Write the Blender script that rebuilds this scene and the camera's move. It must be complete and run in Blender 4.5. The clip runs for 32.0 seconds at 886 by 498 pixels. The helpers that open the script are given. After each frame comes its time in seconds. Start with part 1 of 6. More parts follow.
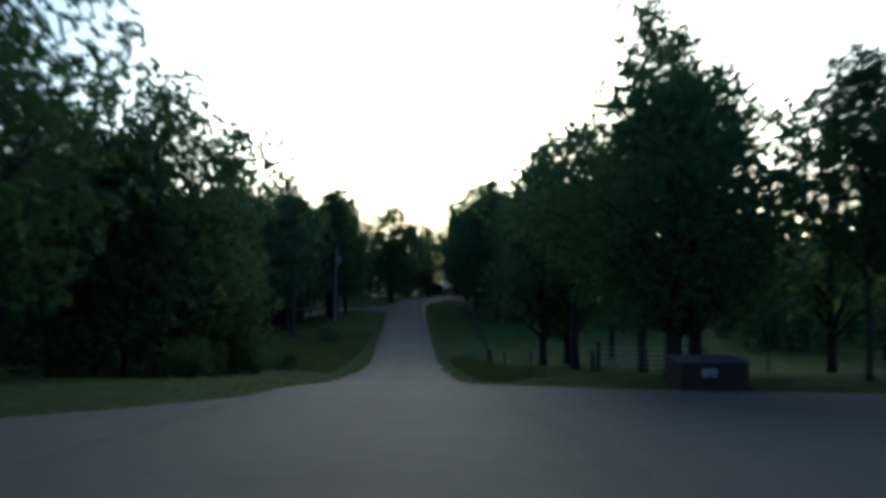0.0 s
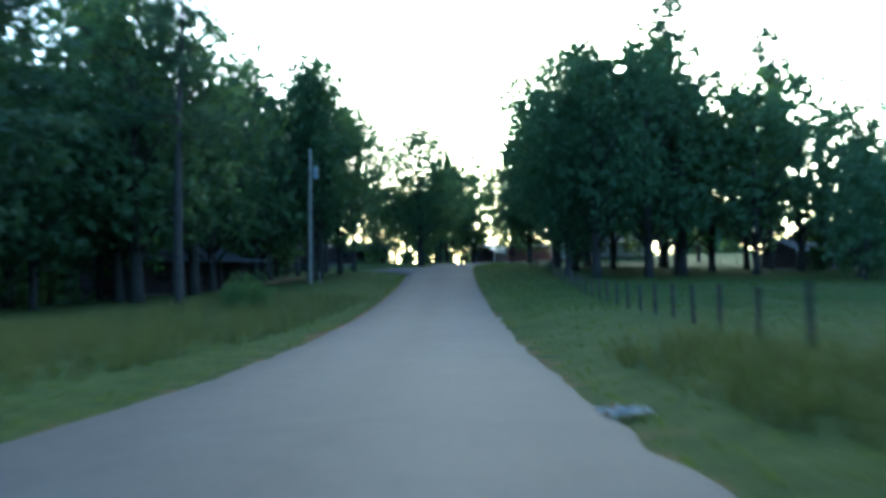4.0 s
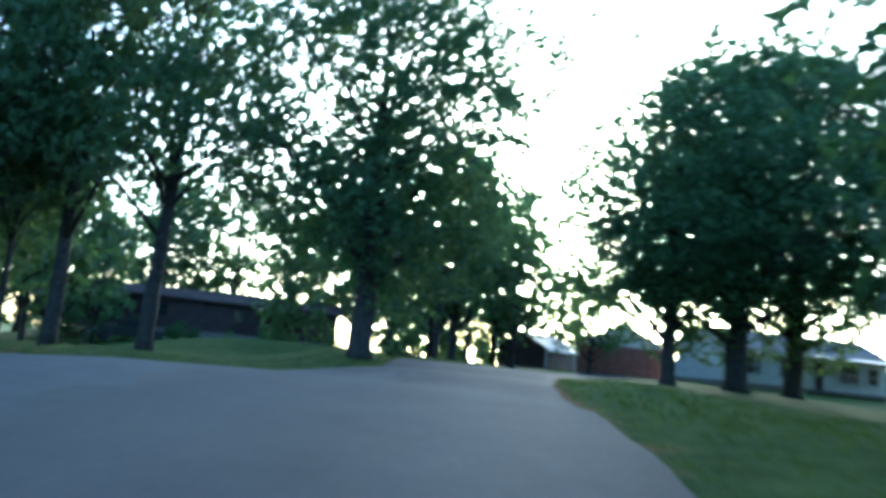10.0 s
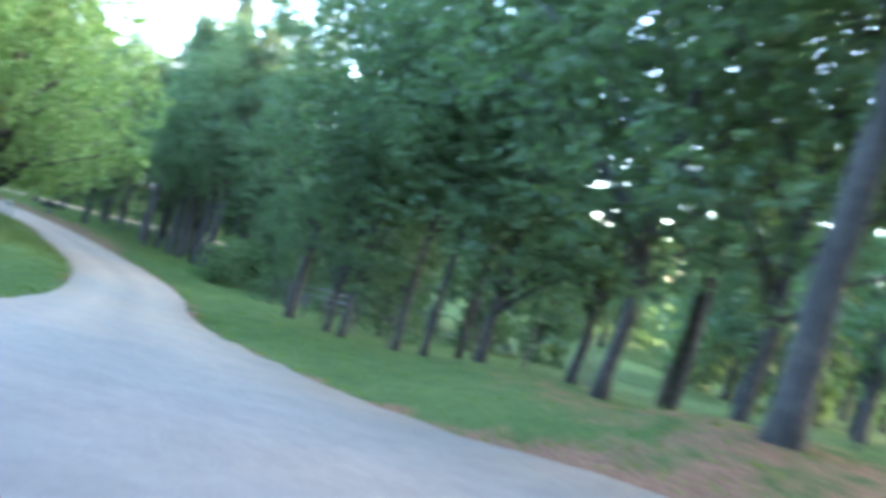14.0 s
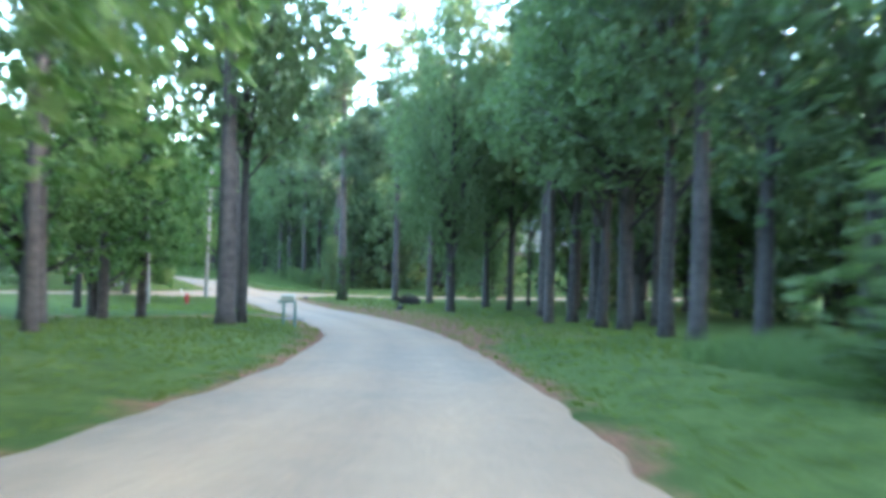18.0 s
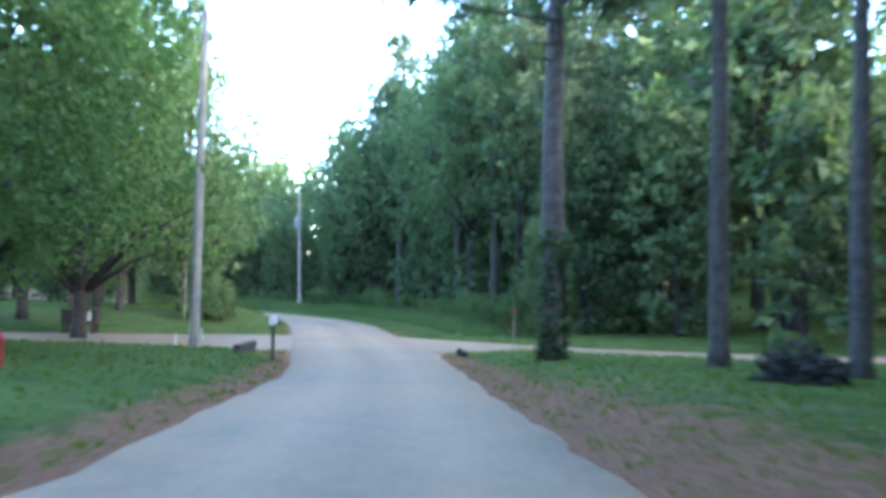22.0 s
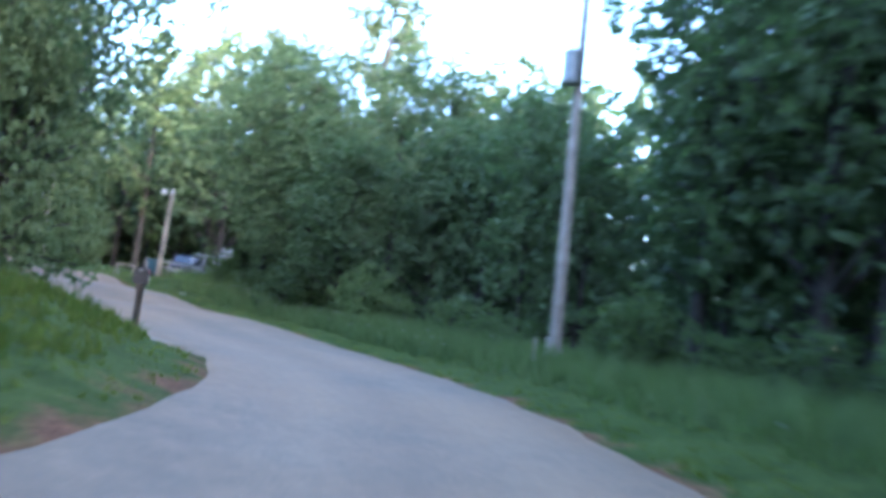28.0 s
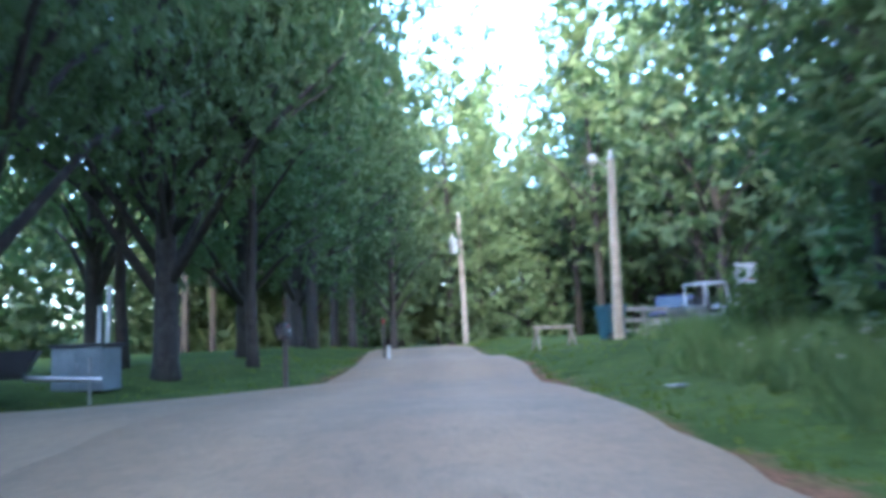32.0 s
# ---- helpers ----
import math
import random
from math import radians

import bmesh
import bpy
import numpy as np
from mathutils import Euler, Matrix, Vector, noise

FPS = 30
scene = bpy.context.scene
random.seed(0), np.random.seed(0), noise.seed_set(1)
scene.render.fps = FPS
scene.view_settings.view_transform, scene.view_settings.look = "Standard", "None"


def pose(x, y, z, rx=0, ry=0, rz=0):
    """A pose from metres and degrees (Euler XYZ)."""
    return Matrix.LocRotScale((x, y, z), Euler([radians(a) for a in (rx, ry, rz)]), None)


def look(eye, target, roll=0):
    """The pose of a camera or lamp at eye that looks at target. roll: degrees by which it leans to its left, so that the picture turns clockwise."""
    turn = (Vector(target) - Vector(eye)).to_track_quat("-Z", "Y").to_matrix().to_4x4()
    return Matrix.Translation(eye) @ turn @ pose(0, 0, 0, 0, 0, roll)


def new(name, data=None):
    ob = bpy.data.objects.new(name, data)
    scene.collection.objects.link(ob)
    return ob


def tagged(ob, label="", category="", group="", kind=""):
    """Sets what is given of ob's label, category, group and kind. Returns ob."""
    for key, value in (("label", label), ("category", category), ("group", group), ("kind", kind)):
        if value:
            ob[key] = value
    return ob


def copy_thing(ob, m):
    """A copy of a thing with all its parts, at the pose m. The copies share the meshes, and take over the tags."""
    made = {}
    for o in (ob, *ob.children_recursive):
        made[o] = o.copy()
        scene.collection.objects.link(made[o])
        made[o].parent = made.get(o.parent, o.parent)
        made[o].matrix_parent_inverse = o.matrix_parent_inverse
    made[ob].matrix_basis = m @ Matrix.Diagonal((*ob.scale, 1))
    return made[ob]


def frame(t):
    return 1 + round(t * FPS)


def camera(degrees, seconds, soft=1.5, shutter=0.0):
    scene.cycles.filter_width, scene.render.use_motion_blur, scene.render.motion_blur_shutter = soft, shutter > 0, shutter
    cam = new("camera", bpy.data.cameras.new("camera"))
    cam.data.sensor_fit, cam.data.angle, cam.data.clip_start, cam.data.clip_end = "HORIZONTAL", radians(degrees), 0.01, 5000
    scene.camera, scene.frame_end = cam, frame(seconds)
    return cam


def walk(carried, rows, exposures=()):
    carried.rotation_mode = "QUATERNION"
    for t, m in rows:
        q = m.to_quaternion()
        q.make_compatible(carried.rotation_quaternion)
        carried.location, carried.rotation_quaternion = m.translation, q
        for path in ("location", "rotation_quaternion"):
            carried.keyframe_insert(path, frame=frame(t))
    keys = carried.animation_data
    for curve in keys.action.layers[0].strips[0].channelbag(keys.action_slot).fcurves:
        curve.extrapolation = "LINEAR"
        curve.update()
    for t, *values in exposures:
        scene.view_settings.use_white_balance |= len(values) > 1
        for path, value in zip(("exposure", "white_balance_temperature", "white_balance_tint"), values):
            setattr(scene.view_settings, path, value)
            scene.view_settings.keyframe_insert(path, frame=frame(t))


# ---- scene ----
# ---------------------------------------------------------------- camera
PATH = [
    (0, (-0.28, -72.28, 15.59), (0.069, -62.292, 15.939), 0.00),
    (0.5, (-0.04, -66.60, 15.20), (0.225, -56.605, 15.357), 0.82),
    (1, (0.22, -60.42, 14.65), (0.317, -50.421, 14.598), 1.55),
    (1.5, (0.34, -54.37, 14.10), (0.282, -44.371, 13.978), 1.38),
    (2, (0.40, -47.54, 13.53), (0.181, -37.544, 13.355), 0.91),
    (2.5, (0.26, -41.11, 12.72), (-0.011, -31.115, 12.563), -0.98),
    (3, (0.23, -34.37, 12.01), (0.005, -24.373, 11.923), -1.99),
    (3.5, (0.20, -27.50, 11.30), (-0.018, -17.503, 11.370), -1.59),
    (5.5, (0.00, 0.00, 10.00), (0.000, 9.981, 10.610), 0.00),
    (6, (0.09, 6.74, 9.86), (-0.085, 16.709, 10.627), 1.40),
    (6.5, (0.09, 13.29, 9.80), (-0.168, 23.239, 10.776), 0.90),
    (7, (0.00, 19.74, 9.82), (-0.256, 29.674, 10.935), 0.70),
    (7.5, (0.00, 26.08, 10.03), (-0.268, 36.002, 11.249), 0.40),
    (8, (0.00, 32.43, 10.23), (-0.327, 42.348, 11.466), 0.71),
    (8.5, (-0.09, 38.32, 10.41), (-0.438, 48.235, 11.663), 0.10),
    (9, (-0.18, 43.83, 10.75), (-0.361, 53.747, 12.020), -1.21),
    (9.5, (-0.18, 49.07, 10.97), (-0.282, 58.982, 12.292), 1.41),
    (10, (-0.28, 53.84, 11.27), (-0.707, 63.742, 12.603), 5.75),
    (10.5, (-0.55, 58.16, 11.44), (-1.991, 67.968, 12.757), 9.48),
    (11, (-1.29, 61.93, 11.67), (-4.054, 71.468, 12.843), 12.29),
    (11.5, (-2.39, 65.23, 11.96), (-6.896, 74.101, 12.964), 14.88),
    (12, (-3.86, 67.81, 12.03), (-10.038, 75.658, 12.512), 16.32),
    (12.5, (-6.02, 70.17, 11.93), (-13.652, 76.633, 12.092), 17.58),
    (13, (-8.03, 71.91, 11.72), (-16.415, 77.355, 11.773), 14.00),
    (13.5, (-10.59, 73.30, 11.46), (-19.638, 77.566, 11.354), 15.06),
    (14, (-13.75, 74.46, 11.01), (-23.368, 77.209, 10.820), 17.31),
    (14.5, (-16.99, 74.91, 10.57), (-26.889, 76.240, 10.166), 17.35),
    (15, (-20.55, 75.10, 10.14), (-30.522, 75.461, 9.555), 11.70),
    (15.5, (-24.89, 75.29, 9.39), (-34.871, 74.963, 8.820), 8.58),
    (17.5, (-46.31, 73.85, 6.85), (-56.168, 72.174, 6.656), 0.41),
    (18, (-52.74, 72.84, 6.03), (-62.559, 70.948, 5.864), 1.73),
    (18.5, (-59.02, 71.72, 5.42), (-68.761, 69.449, 5.466), 2.78),
    (19, (-65.12, 70.48, 4.96), (-74.778, 67.897, 4.964), 2.15),
    (19.5, (-70.85, 68.96, 4.42), (-80.420, 66.049, 4.519), 1.78),
    (20, (-76.00, 67.52, 3.93), (-85.477, 64.331, 4.152), 0.52),
    (20.5, (-81.13, 65.86, 3.53), (-90.522, 62.451, 3.854), 1.20),
    (21, (-86.09, 64.08, 3.31), (-95.329, 60.270, 3.648), 2.06),
    (21.5, (-90.58, 62.25, 2.96), (-99.636, 58.031, 3.397), 1.87),
    (22, (-94.86, 60.20, 2.65), (-103.753, 55.656, 3.069), 1.30),
    (22.5, (-98.91, 58.17, 2.37), (-107.603, 53.269, 2.955), 0.85),
    (23, (-102.83, 56.01, 2.13), (-111.339, 50.784, 2.582), 0.97),
    (23.5, (-106.56, 53.83, 1.85), (-114.879, 48.310, 2.413), -1.13),
    (24, (-110.42, 51.51, 1.53), (-118.597, 45.801, 2.235), -0.64),
    (24.5, (-113.73, 49.13, 1.40), (-121.751, 43.219, 2.179), -1.23),
    (26.5, (-127.90, 39.45, 1.30), (-135.466, 32.970, 2.175), -0.93),
    (27, (-130.95, 36.88, 1.30), (-138.324, 30.183, 2.140), 0.07),
    (27.5, (-133.72, 34.15, 1.28), (-140.777, 27.115, 2.153), 3.95),
    (28, (-136.40, 31.20, 1.19), (-142.870, 23.623, 2.022), 7.66),
    (28.5, (-138.80, 28.11, 1.22), (-144.455, 19.910, 2.049), 8.21),
    (29, (-140.82, 25.02, 1.12), (-145.825, 16.399, 1.973), 4.81),
    (29.5, (-142.52, 21.87, 1.23), (-147.021, 12.983, 2.105), 3.39),
    (30, (-144.07, 18.59, 1.20), (-147.845, 9.384, 2.162), 6.12),
    (30.5, (-145.28, 15.35, 1.20), (-148.167, 5.828, 2.221), 5.41),
    (31, (-146.24, 11.99, 1.23), (-148.512, 2.328, 2.428), 1.33),
    (31.5, (-147.02, 8.91, 1.30), (-148.907, -0.830, 2.580), -0.74),
    (32, (-147.69, 5.99, 1.41), (-149.116, -3.836, 2.597), -2.35),
]
EXPOSURES = [(0.0, 0.2, 4300, -2), (1.0, 0.95, 4300, -2), (3.5, 2.1, 4200, -4), (6.0, 2.6, 4150, -7), (9.5, 2.8, 4150, -7), (10.6, 3.1, 4400, 3), (11.6, 3.9, 4700, 13), (13.0, 5.25, 5250, 12), (15.0, 5.15, 5100, 9), (18.0, 5.35, 5350, 8), (20.0, 4.9, 5350, 11), (23.0, 4.6, 4850, 11), (27.0, 4.2, 4950, 20), (29.0, 4.4, 4700, 17), (31.0, 4.5, 4650, 17), (32.0, 4.45, 4600, 13)]
cam = camera(55.6, 32.0, soft=4.0, shutter=0.8)
walk(cam, [(t, look(eye, ahead, roll)) for t, eye, ahead, roll in PATH], EXPOSURES)

# ---------------------------------------------------------------- light
SUN_ELEV, SUN_AZ = radians(9.0), radians(8.0)      # azimuth clockwise from +y
world = bpy.data.worlds.new("evening_sky")
scene.world = world
world.use_nodes = True
wn = world.node_tree.nodes
sky = wn.new("ShaderNodeTexSky")
sky.sky_type = 'NISHITA'
sky.sun_disc = False
sky.sun_elevation = SUN_ELEV
sky.sun_rotation = SUN_AZ
sky.air_density, sky.dust_density, sky.ozone_density = 0.85, 3.2, 0.6
wn["Background"].inputs["Strength"].default_value = 0.15
world.node_tree.links.new(sky.outputs["Color"], wn["Background"].inputs["Color"])
sun = new("sun", bpy.data.lights.new("sun", 'SUN'))
sun.data.energy, sun.data.angle, sun.data.color = 0.15, radians(18), (1.0, 0.92, 0.82)
sun.matrix_world = look((0, 0, 60), (-60 * math.sin(SUN_AZ), -60 * math.cos(SUN_AZ), 60 - 60 * math.tan(SUN_ELEV)))


# ---------------------------------------------------------------- materials
def nodes_of(name):
    m = bpy.data.materials.new(name)
    m.use_nodes = True
    nt = m.node_tree
    return m, nt, nt.nodes["Principled BSDF"], nt.nodes["Material Output"]


def noise_node(nt, scale, detail=4.0, rough=0.6, coord="Object"):
    tc = nt.nodes.new("ShaderNodeTexCoord")
    n = nt.nodes.new("ShaderNodeTexNoise")
    n.inputs["Scale"].default_value, n.inputs["Detail"].default_value, n.inputs["Roughness"].default_value = scale, detail, rough
    nt.links.new(tc.outputs[coord], n.inputs["Vector"])
    return n


def ramp(nt, source, stops):
    r = nt.nodes.new("ShaderNodeValToRGB")
    while len(r.color_ramp.elements) < len(stops):
        r.color_ramp.elements.new(0.5)
    for e, (p, c) in zip(r.color_ramp.elements, stops):
        e.position, e.color = p, (*c, 1.0)
    nt.links.new(source, r.inputs["Fac"])
    return r


def mixed(nt, fac, a, b, kind='MIX'):
    m = nt.nodes.new("ShaderNodeMix")
    m.data_type, m.blend_type = 'RGBA', kind
    for val, idx in ((fac, 0), (a, 6), (b, 7)):
        if isinstance(val, bpy.types.NodeSocket):
            nt.links.new(val, m.inputs[idx])
        else:
            m.inputs[idx].default_value = val if idx == 0 else (*val, 1.0)
    return m.outputs[2]


def bump(nt, height, bsdf, strength=0.4, distance=0.02):
    b = nt.nodes.new("ShaderNodeBump")
    b.inputs["Strength"].default_value, b.inputs["Distance"].default_value = strength, distance
    nt.links.new(height, b.inputs["Height"])
    nt.links.new(b.outputs["Normal"], bsdf.inputs["Normal"])


def surface(name, dark, light, scale=6.0, fine=40.0, rough=0.8, metal=0.0, bump_d=0.01, coord="Object"):
    """A two-scale mottled surface."""
    m, nt, b, _ = nodes_of(name)
    n1, n2 = noise_node(nt, scale, coord=coord), noise_node(nt, fine, 3.0, coord=coord)
    r1 = ramp(nt, n1.outputs["Fac"], [(0.3, dark), (0.7, light)])
    r2 = ramp(nt, n2.outputs["Fac"], [(0.25, (0.72, 0.72, 0.72)), (0.75, (1.0, 1.0, 1.0))])
    nt.links.new(mixed(nt, 1.0, r1.outputs["Color"], r2.outputs["Color"], 'MULTIPLY'), b.inputs["Base Color"])
    b.inputs["Roughness"].default_value, b.inputs["Metallic"].default_value = rough, metal
    bump(nt, n2.outputs["Fac"], b, 0.5, bump_d)
    return m


def foliage(name, dark, light, translucent=0.35):
    m, nt, b, out = nodes_of(name)
    oi, geo = nt.nodes.new("ShaderNodeObjectInfo"), nt.nodes.new("ShaderNodeNewGeometry")
    n = noise_node(nt, 0.55, 3.0)
    add = nt.nodes.new("ShaderNodeMath")
    add.operation = 'MULTIPLY_ADD'
    add.inputs[1].default_value = 0.2
    nt.links.new(geo.outputs["Random Per Island"], add.inputs[0])
    nt.links.new(n.outputs["Fac"], add.inputs[2])
    add2 = nt.nodes.new("ShaderNodeMath")
    add2.operation = 'MULTIPLY_ADD'
    add2.inputs[1].default_value = 0.5
    nt.links.new(oi.outputs["Random"], add2.inputs[0])
    nt.links.new(add.outputs[0], add2.inputs[2])
    r = ramp(nt, add2.outputs[0], [(0.35, dark), (1.0, light)])
    nt.links.new(r.outputs["Color"], b.inputs["Base Color"])
    b.inputs["Roughness"].default_value = 0.65
    b.inputs["Specular IOR Level"].default_value = 0.25
    tr = nt.nodes.new("ShaderNodeBsdfTranslucent")
    mul = mixed(nt, 1.0, r.outputs["Color"], (1.1, 1.25, 0.65), 'MULTIPLY')
    nt.links.new(mul, tr.inputs["Color"])
    mx = nt.nodes.new("ShaderNodeMixShader")
    mx.inputs[0].default_value = translucent
    nt.links.new(b.outputs[0], mx.inputs[1])
    nt.links.new(tr.outputs[0], mx.inputs[2])
    nt.links.new(mx.outputs[0], out.inputs["Surface"])
    return m


def asphalt(name, dark, light, warm, junction=None):
    """Mottled asphalt; with a junction, it changes to that other surfacing towards the main road."""
    m, nt, b, _ = nodes_of(name)
    big, mid, fine = noise_node(nt, 0.18, 4.0), noise_node(nt, 1.7, 5.0, 0.7), noise_node(nt, 55.0, 2.0)
    at = nt.nodes.new("ShaderNodeAttribute")
    at.attribute_name = "across"
    base = ramp(nt, mid.outputs["Fac"], [(0.3, dark), (0.72, light)])
    dirt = ramp(nt, big.outputs["Fac"], [(0.4, (0, 0, 0)), (0.66, (0.75, 0.75, 0.75))])
    c1 = mixed(nt, dirt.outputs["Color"], base.outputs["Color"], warm)
    if junction:
        tc, xyz = nt.nodes.new("ShaderNodeTexCoord"), nt.nodes.new("ShaderNodeSeparateXYZ")
        nt.links.new(tc.outputs["Object"], xyz.inputs[0])
        near = nt.nodes.new("ShaderNodeMapRange")
        near.inputs["From Min"].default_value, near.inputs["From Max"].default_value = -34.0, -9.0
        nt.links.new(xyz.outputs["X"], near.inputs["Value"])
        c1 = mixed(nt, near.outputs["Result"], c1, ramp(nt, mid.outputs["Fac"], [(0.3, junction[0]), (0.72, junction[1])]).outputs["Color"])
    # wheel tracks polished paler, dusty edges
    track = ramp(nt, at.outputs["Fac"], [(0.0, (0.96, 0.93, 0.89)), (0.16, (0.96, 0.96, 0.96)), (0.3, (1.1, 1.1, 1.1)), (0.5, (0.88, 0.88, 0.88)), (0.7, (1.1, 1.1, 1.1)), (0.86, (0.96, 0.96, 0.96)), (1.0, (0.96, 0.93, 0.89))])
    c2 = mixed(nt, 1.0, c1, track.outputs["Color"], 'MULTIPLY')
    patchy = noise_node(nt, 7.5, 6.0, 0.75)
    worn = ramp(nt, patchy.outputs["Fac"], [(0.32, (0.72, 0.72, 0.72)), (0.5, (1.0, 1.0, 1.0)), (0.68, (1.2, 1.19, 1.17))])
    c2 = mixed(nt, 0.75, c2, mixed(nt, 1.0, c2, worn.outputs["Color"], 'MULTIPLY'))
    grit = ramp(nt, fine.outputs["Fac"], [(0.3, (0.7, 0.7, 0.7)), (0.7, (1.15, 1.15, 1.15))])
    nt.links.new(mixed(nt, 1.0, c2, grit.outputs["Color"], 'MULTIPLY'), b.inputs["Base Color"])
    b.inputs["Roughness"].default_value = 0.82
    bump(nt, fine.outputs["Fac"], b, 0.4, 0.008)
    return m


def grass_ground():
    """Mown grass with worn earth where the attribute 'bare' is high."""
    m, nt, b, _ = nodes_of("grass_ground")
    n1, n2, n3 = noise_node(nt, 0.12, 4.0), noise_node(nt, 1.3, 5.0, 0.7), noise_node(nt, 14.0, 4.0, 0.7)
    g = ramp(nt, n2.outputs["Fac"], [(0.28, (0.028, 0.044, 0.01)), (0.5, (0.056, 0.084, 0.018)), (0.75, (0.09, 0.116, 0.03))])
    straw = ramp(nt, n1.outputs["Fac"], [(0.45, (0, 0, 0)), (0.7, (0.35, 0.35, 0.35))])
    g2 = mixed(nt, straw.outputs["Color"], g.outputs["Color"], (0.12, 0.14, 0.045))
    at = nt.nodes.new("ShaderNodeAttribute")
    at.attribute_name = "bare"
    mx = nt.nodes.new("ShaderNodeMath")
    mx.operation = 'MULTIPLY_ADD'
    mx.inputs[1].default_value = 0.9
    nt.links.new(n2.outputs["Fac"], mx.inputs[0])
    nt.links.new(at.outputs["Fac"], mx.inputs[2])
    fac = ramp(nt, mx.outputs[0], [(0.82, (0, 0, 0)), (1.05, (1, 1, 1))])
    earth = ramp(nt, n3.outputs["Fac"], [(0.3, (0.095, 0.048, 0.027)), (0.7, (0.225, 0.122, 0.068))])
    c = mixed(nt, fac.outputs["Color"], g2, earth.outputs["Color"])
    fine = ramp(nt, n3.outputs["Fac"], [(0.3, (0.65, 0.65, 0.65)), (0.7, (1.2, 1.2, 1.2))])
    nt.links.new(mixed(nt, 1.0, c, fine.outputs["Color"], 'MULTIPLY'), b.inputs["Base Color"])
    b.inputs["Roughness"].default_value = 1.0
    b.inputs["Specular IOR Level"].default_value = 0.08
    bump(nt, n3.outputs["Fac"], b, 0.7, 0.06)
    return m


GROUND = grass_ground()
ROAD = asphalt("old_asphalt", (0.034, 0.034, 0.036), (0.056, 0.056, 0.058), (0.066, 0.06, 0.053))
LANE_ROAD = asphalt("pale_worn_asphalt", (0.166, 0.12, 0.07), (0.235, 0.17, 0.1), (0.27, 0.172, 0.085), ((0.045, 0.046, 0.047), (0.072, 0.073, 0.075)))
GRAVEL = surface("pale_gravel", (0.13, 0.115, 0.09), (0.22, 0.195, 0.155), 1.2, 30.0, 0.9, 0, 0.02)
DUST = surface("dusty_earth", (0.085, 0.066, 0.05), (0.15, 0.118, 0.088), 1.2, 30.0, 0.95, 0, 0.02)
BARK = surface("grey_bark", (0.024, 0.021, 0.018), (0.068, 0.06, 0.051), 5.0, 22.0, 0.95, 0, 0.03)
PINE_BARK = surface("pine_bark", (0.04, 0.034, 0.03), (0.11, 0.094, 0.08), 4.0, 18.0, 0.95, 0, 0.03)
# oak, pine and undergrowth greens paled and greyed, standing in for glare haze
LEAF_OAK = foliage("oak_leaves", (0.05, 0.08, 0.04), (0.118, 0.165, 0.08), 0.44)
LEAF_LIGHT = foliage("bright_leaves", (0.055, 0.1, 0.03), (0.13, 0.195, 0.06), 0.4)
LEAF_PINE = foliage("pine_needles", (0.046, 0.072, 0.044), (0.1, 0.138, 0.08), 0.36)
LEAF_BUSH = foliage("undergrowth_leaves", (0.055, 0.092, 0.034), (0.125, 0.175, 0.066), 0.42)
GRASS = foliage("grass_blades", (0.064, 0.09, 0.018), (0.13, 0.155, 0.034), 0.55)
POLE_WOOD = surface("weathered_pole_wood", (0.24, 0.21, 0.17), (0.42, 0.38, 0.32), 3.0, 30.0, 0.9)
POST_WOOD = surface("dark_post_wood", (0.05, 0.042, 0.035), (0.12, 0.1, 0.085), 5.0, 30.0, 0.9)
STEEL = surface("galvanised_steel", (0.32, 0.33, 0.34), (0.48, 0.49, 0.5), 6.0, 40.0, 0.45, 0.8, 0.001)
RUBBER = surface("black_rubber", (0.012, 0.012, 0.012), (0.03, 0.03, 0.03), 6.0, 40.0, 0.8)


# ---------------------------------------------------------------- land form
# the road's surface along the drive, and some spot heights beyond it
SPINE = [(-0.28, -72.28, 14.49), (0.22, -60.42, 13.55), (0.4, -47.54, 12.43), (0.23, -34.37, 10.91),
         (0.05, -13.7, 9.32), (0, 0, 8.9), (0.09, 13.29, 8.7), (0, 26.08, 8.93),
         (-0.09, 38.32, 9.31), (-0.18, 49.07, 9.87), (-0.55, 58.16, 10.34), (-2.39, 65.23, 10.86),
         (-5.89, 69.94, 10.78), (-10.49, 73.19, 10.33), (-16.84, 75.26, 9.63), (-24.75, 75.81, 8.19),
         (-34.67, 75.51, 6.94), (-46.25, 74.11, 5.79), (-58.9, 71.75, 4.36), (-70.93, 68.83, 3.19),
         (-81.33, 65.68, 2.41), (-90.61, 62.19, 1.76), (-98.76, 58.25, 1.24), (-106.31, 53.88, 0.72),
         (-113.76, 49, 0.33), (-124.58, 41.72, 0.2), (-130.88, 36.75, 0.2), (-136.25, 31.31, 0.2),
         (-140.73, 25.24, 0.07), (-144.19, 18.69, 0.07), (-146.46, 12.08, 0.07), (-147.88, 5.89, 0.33)]
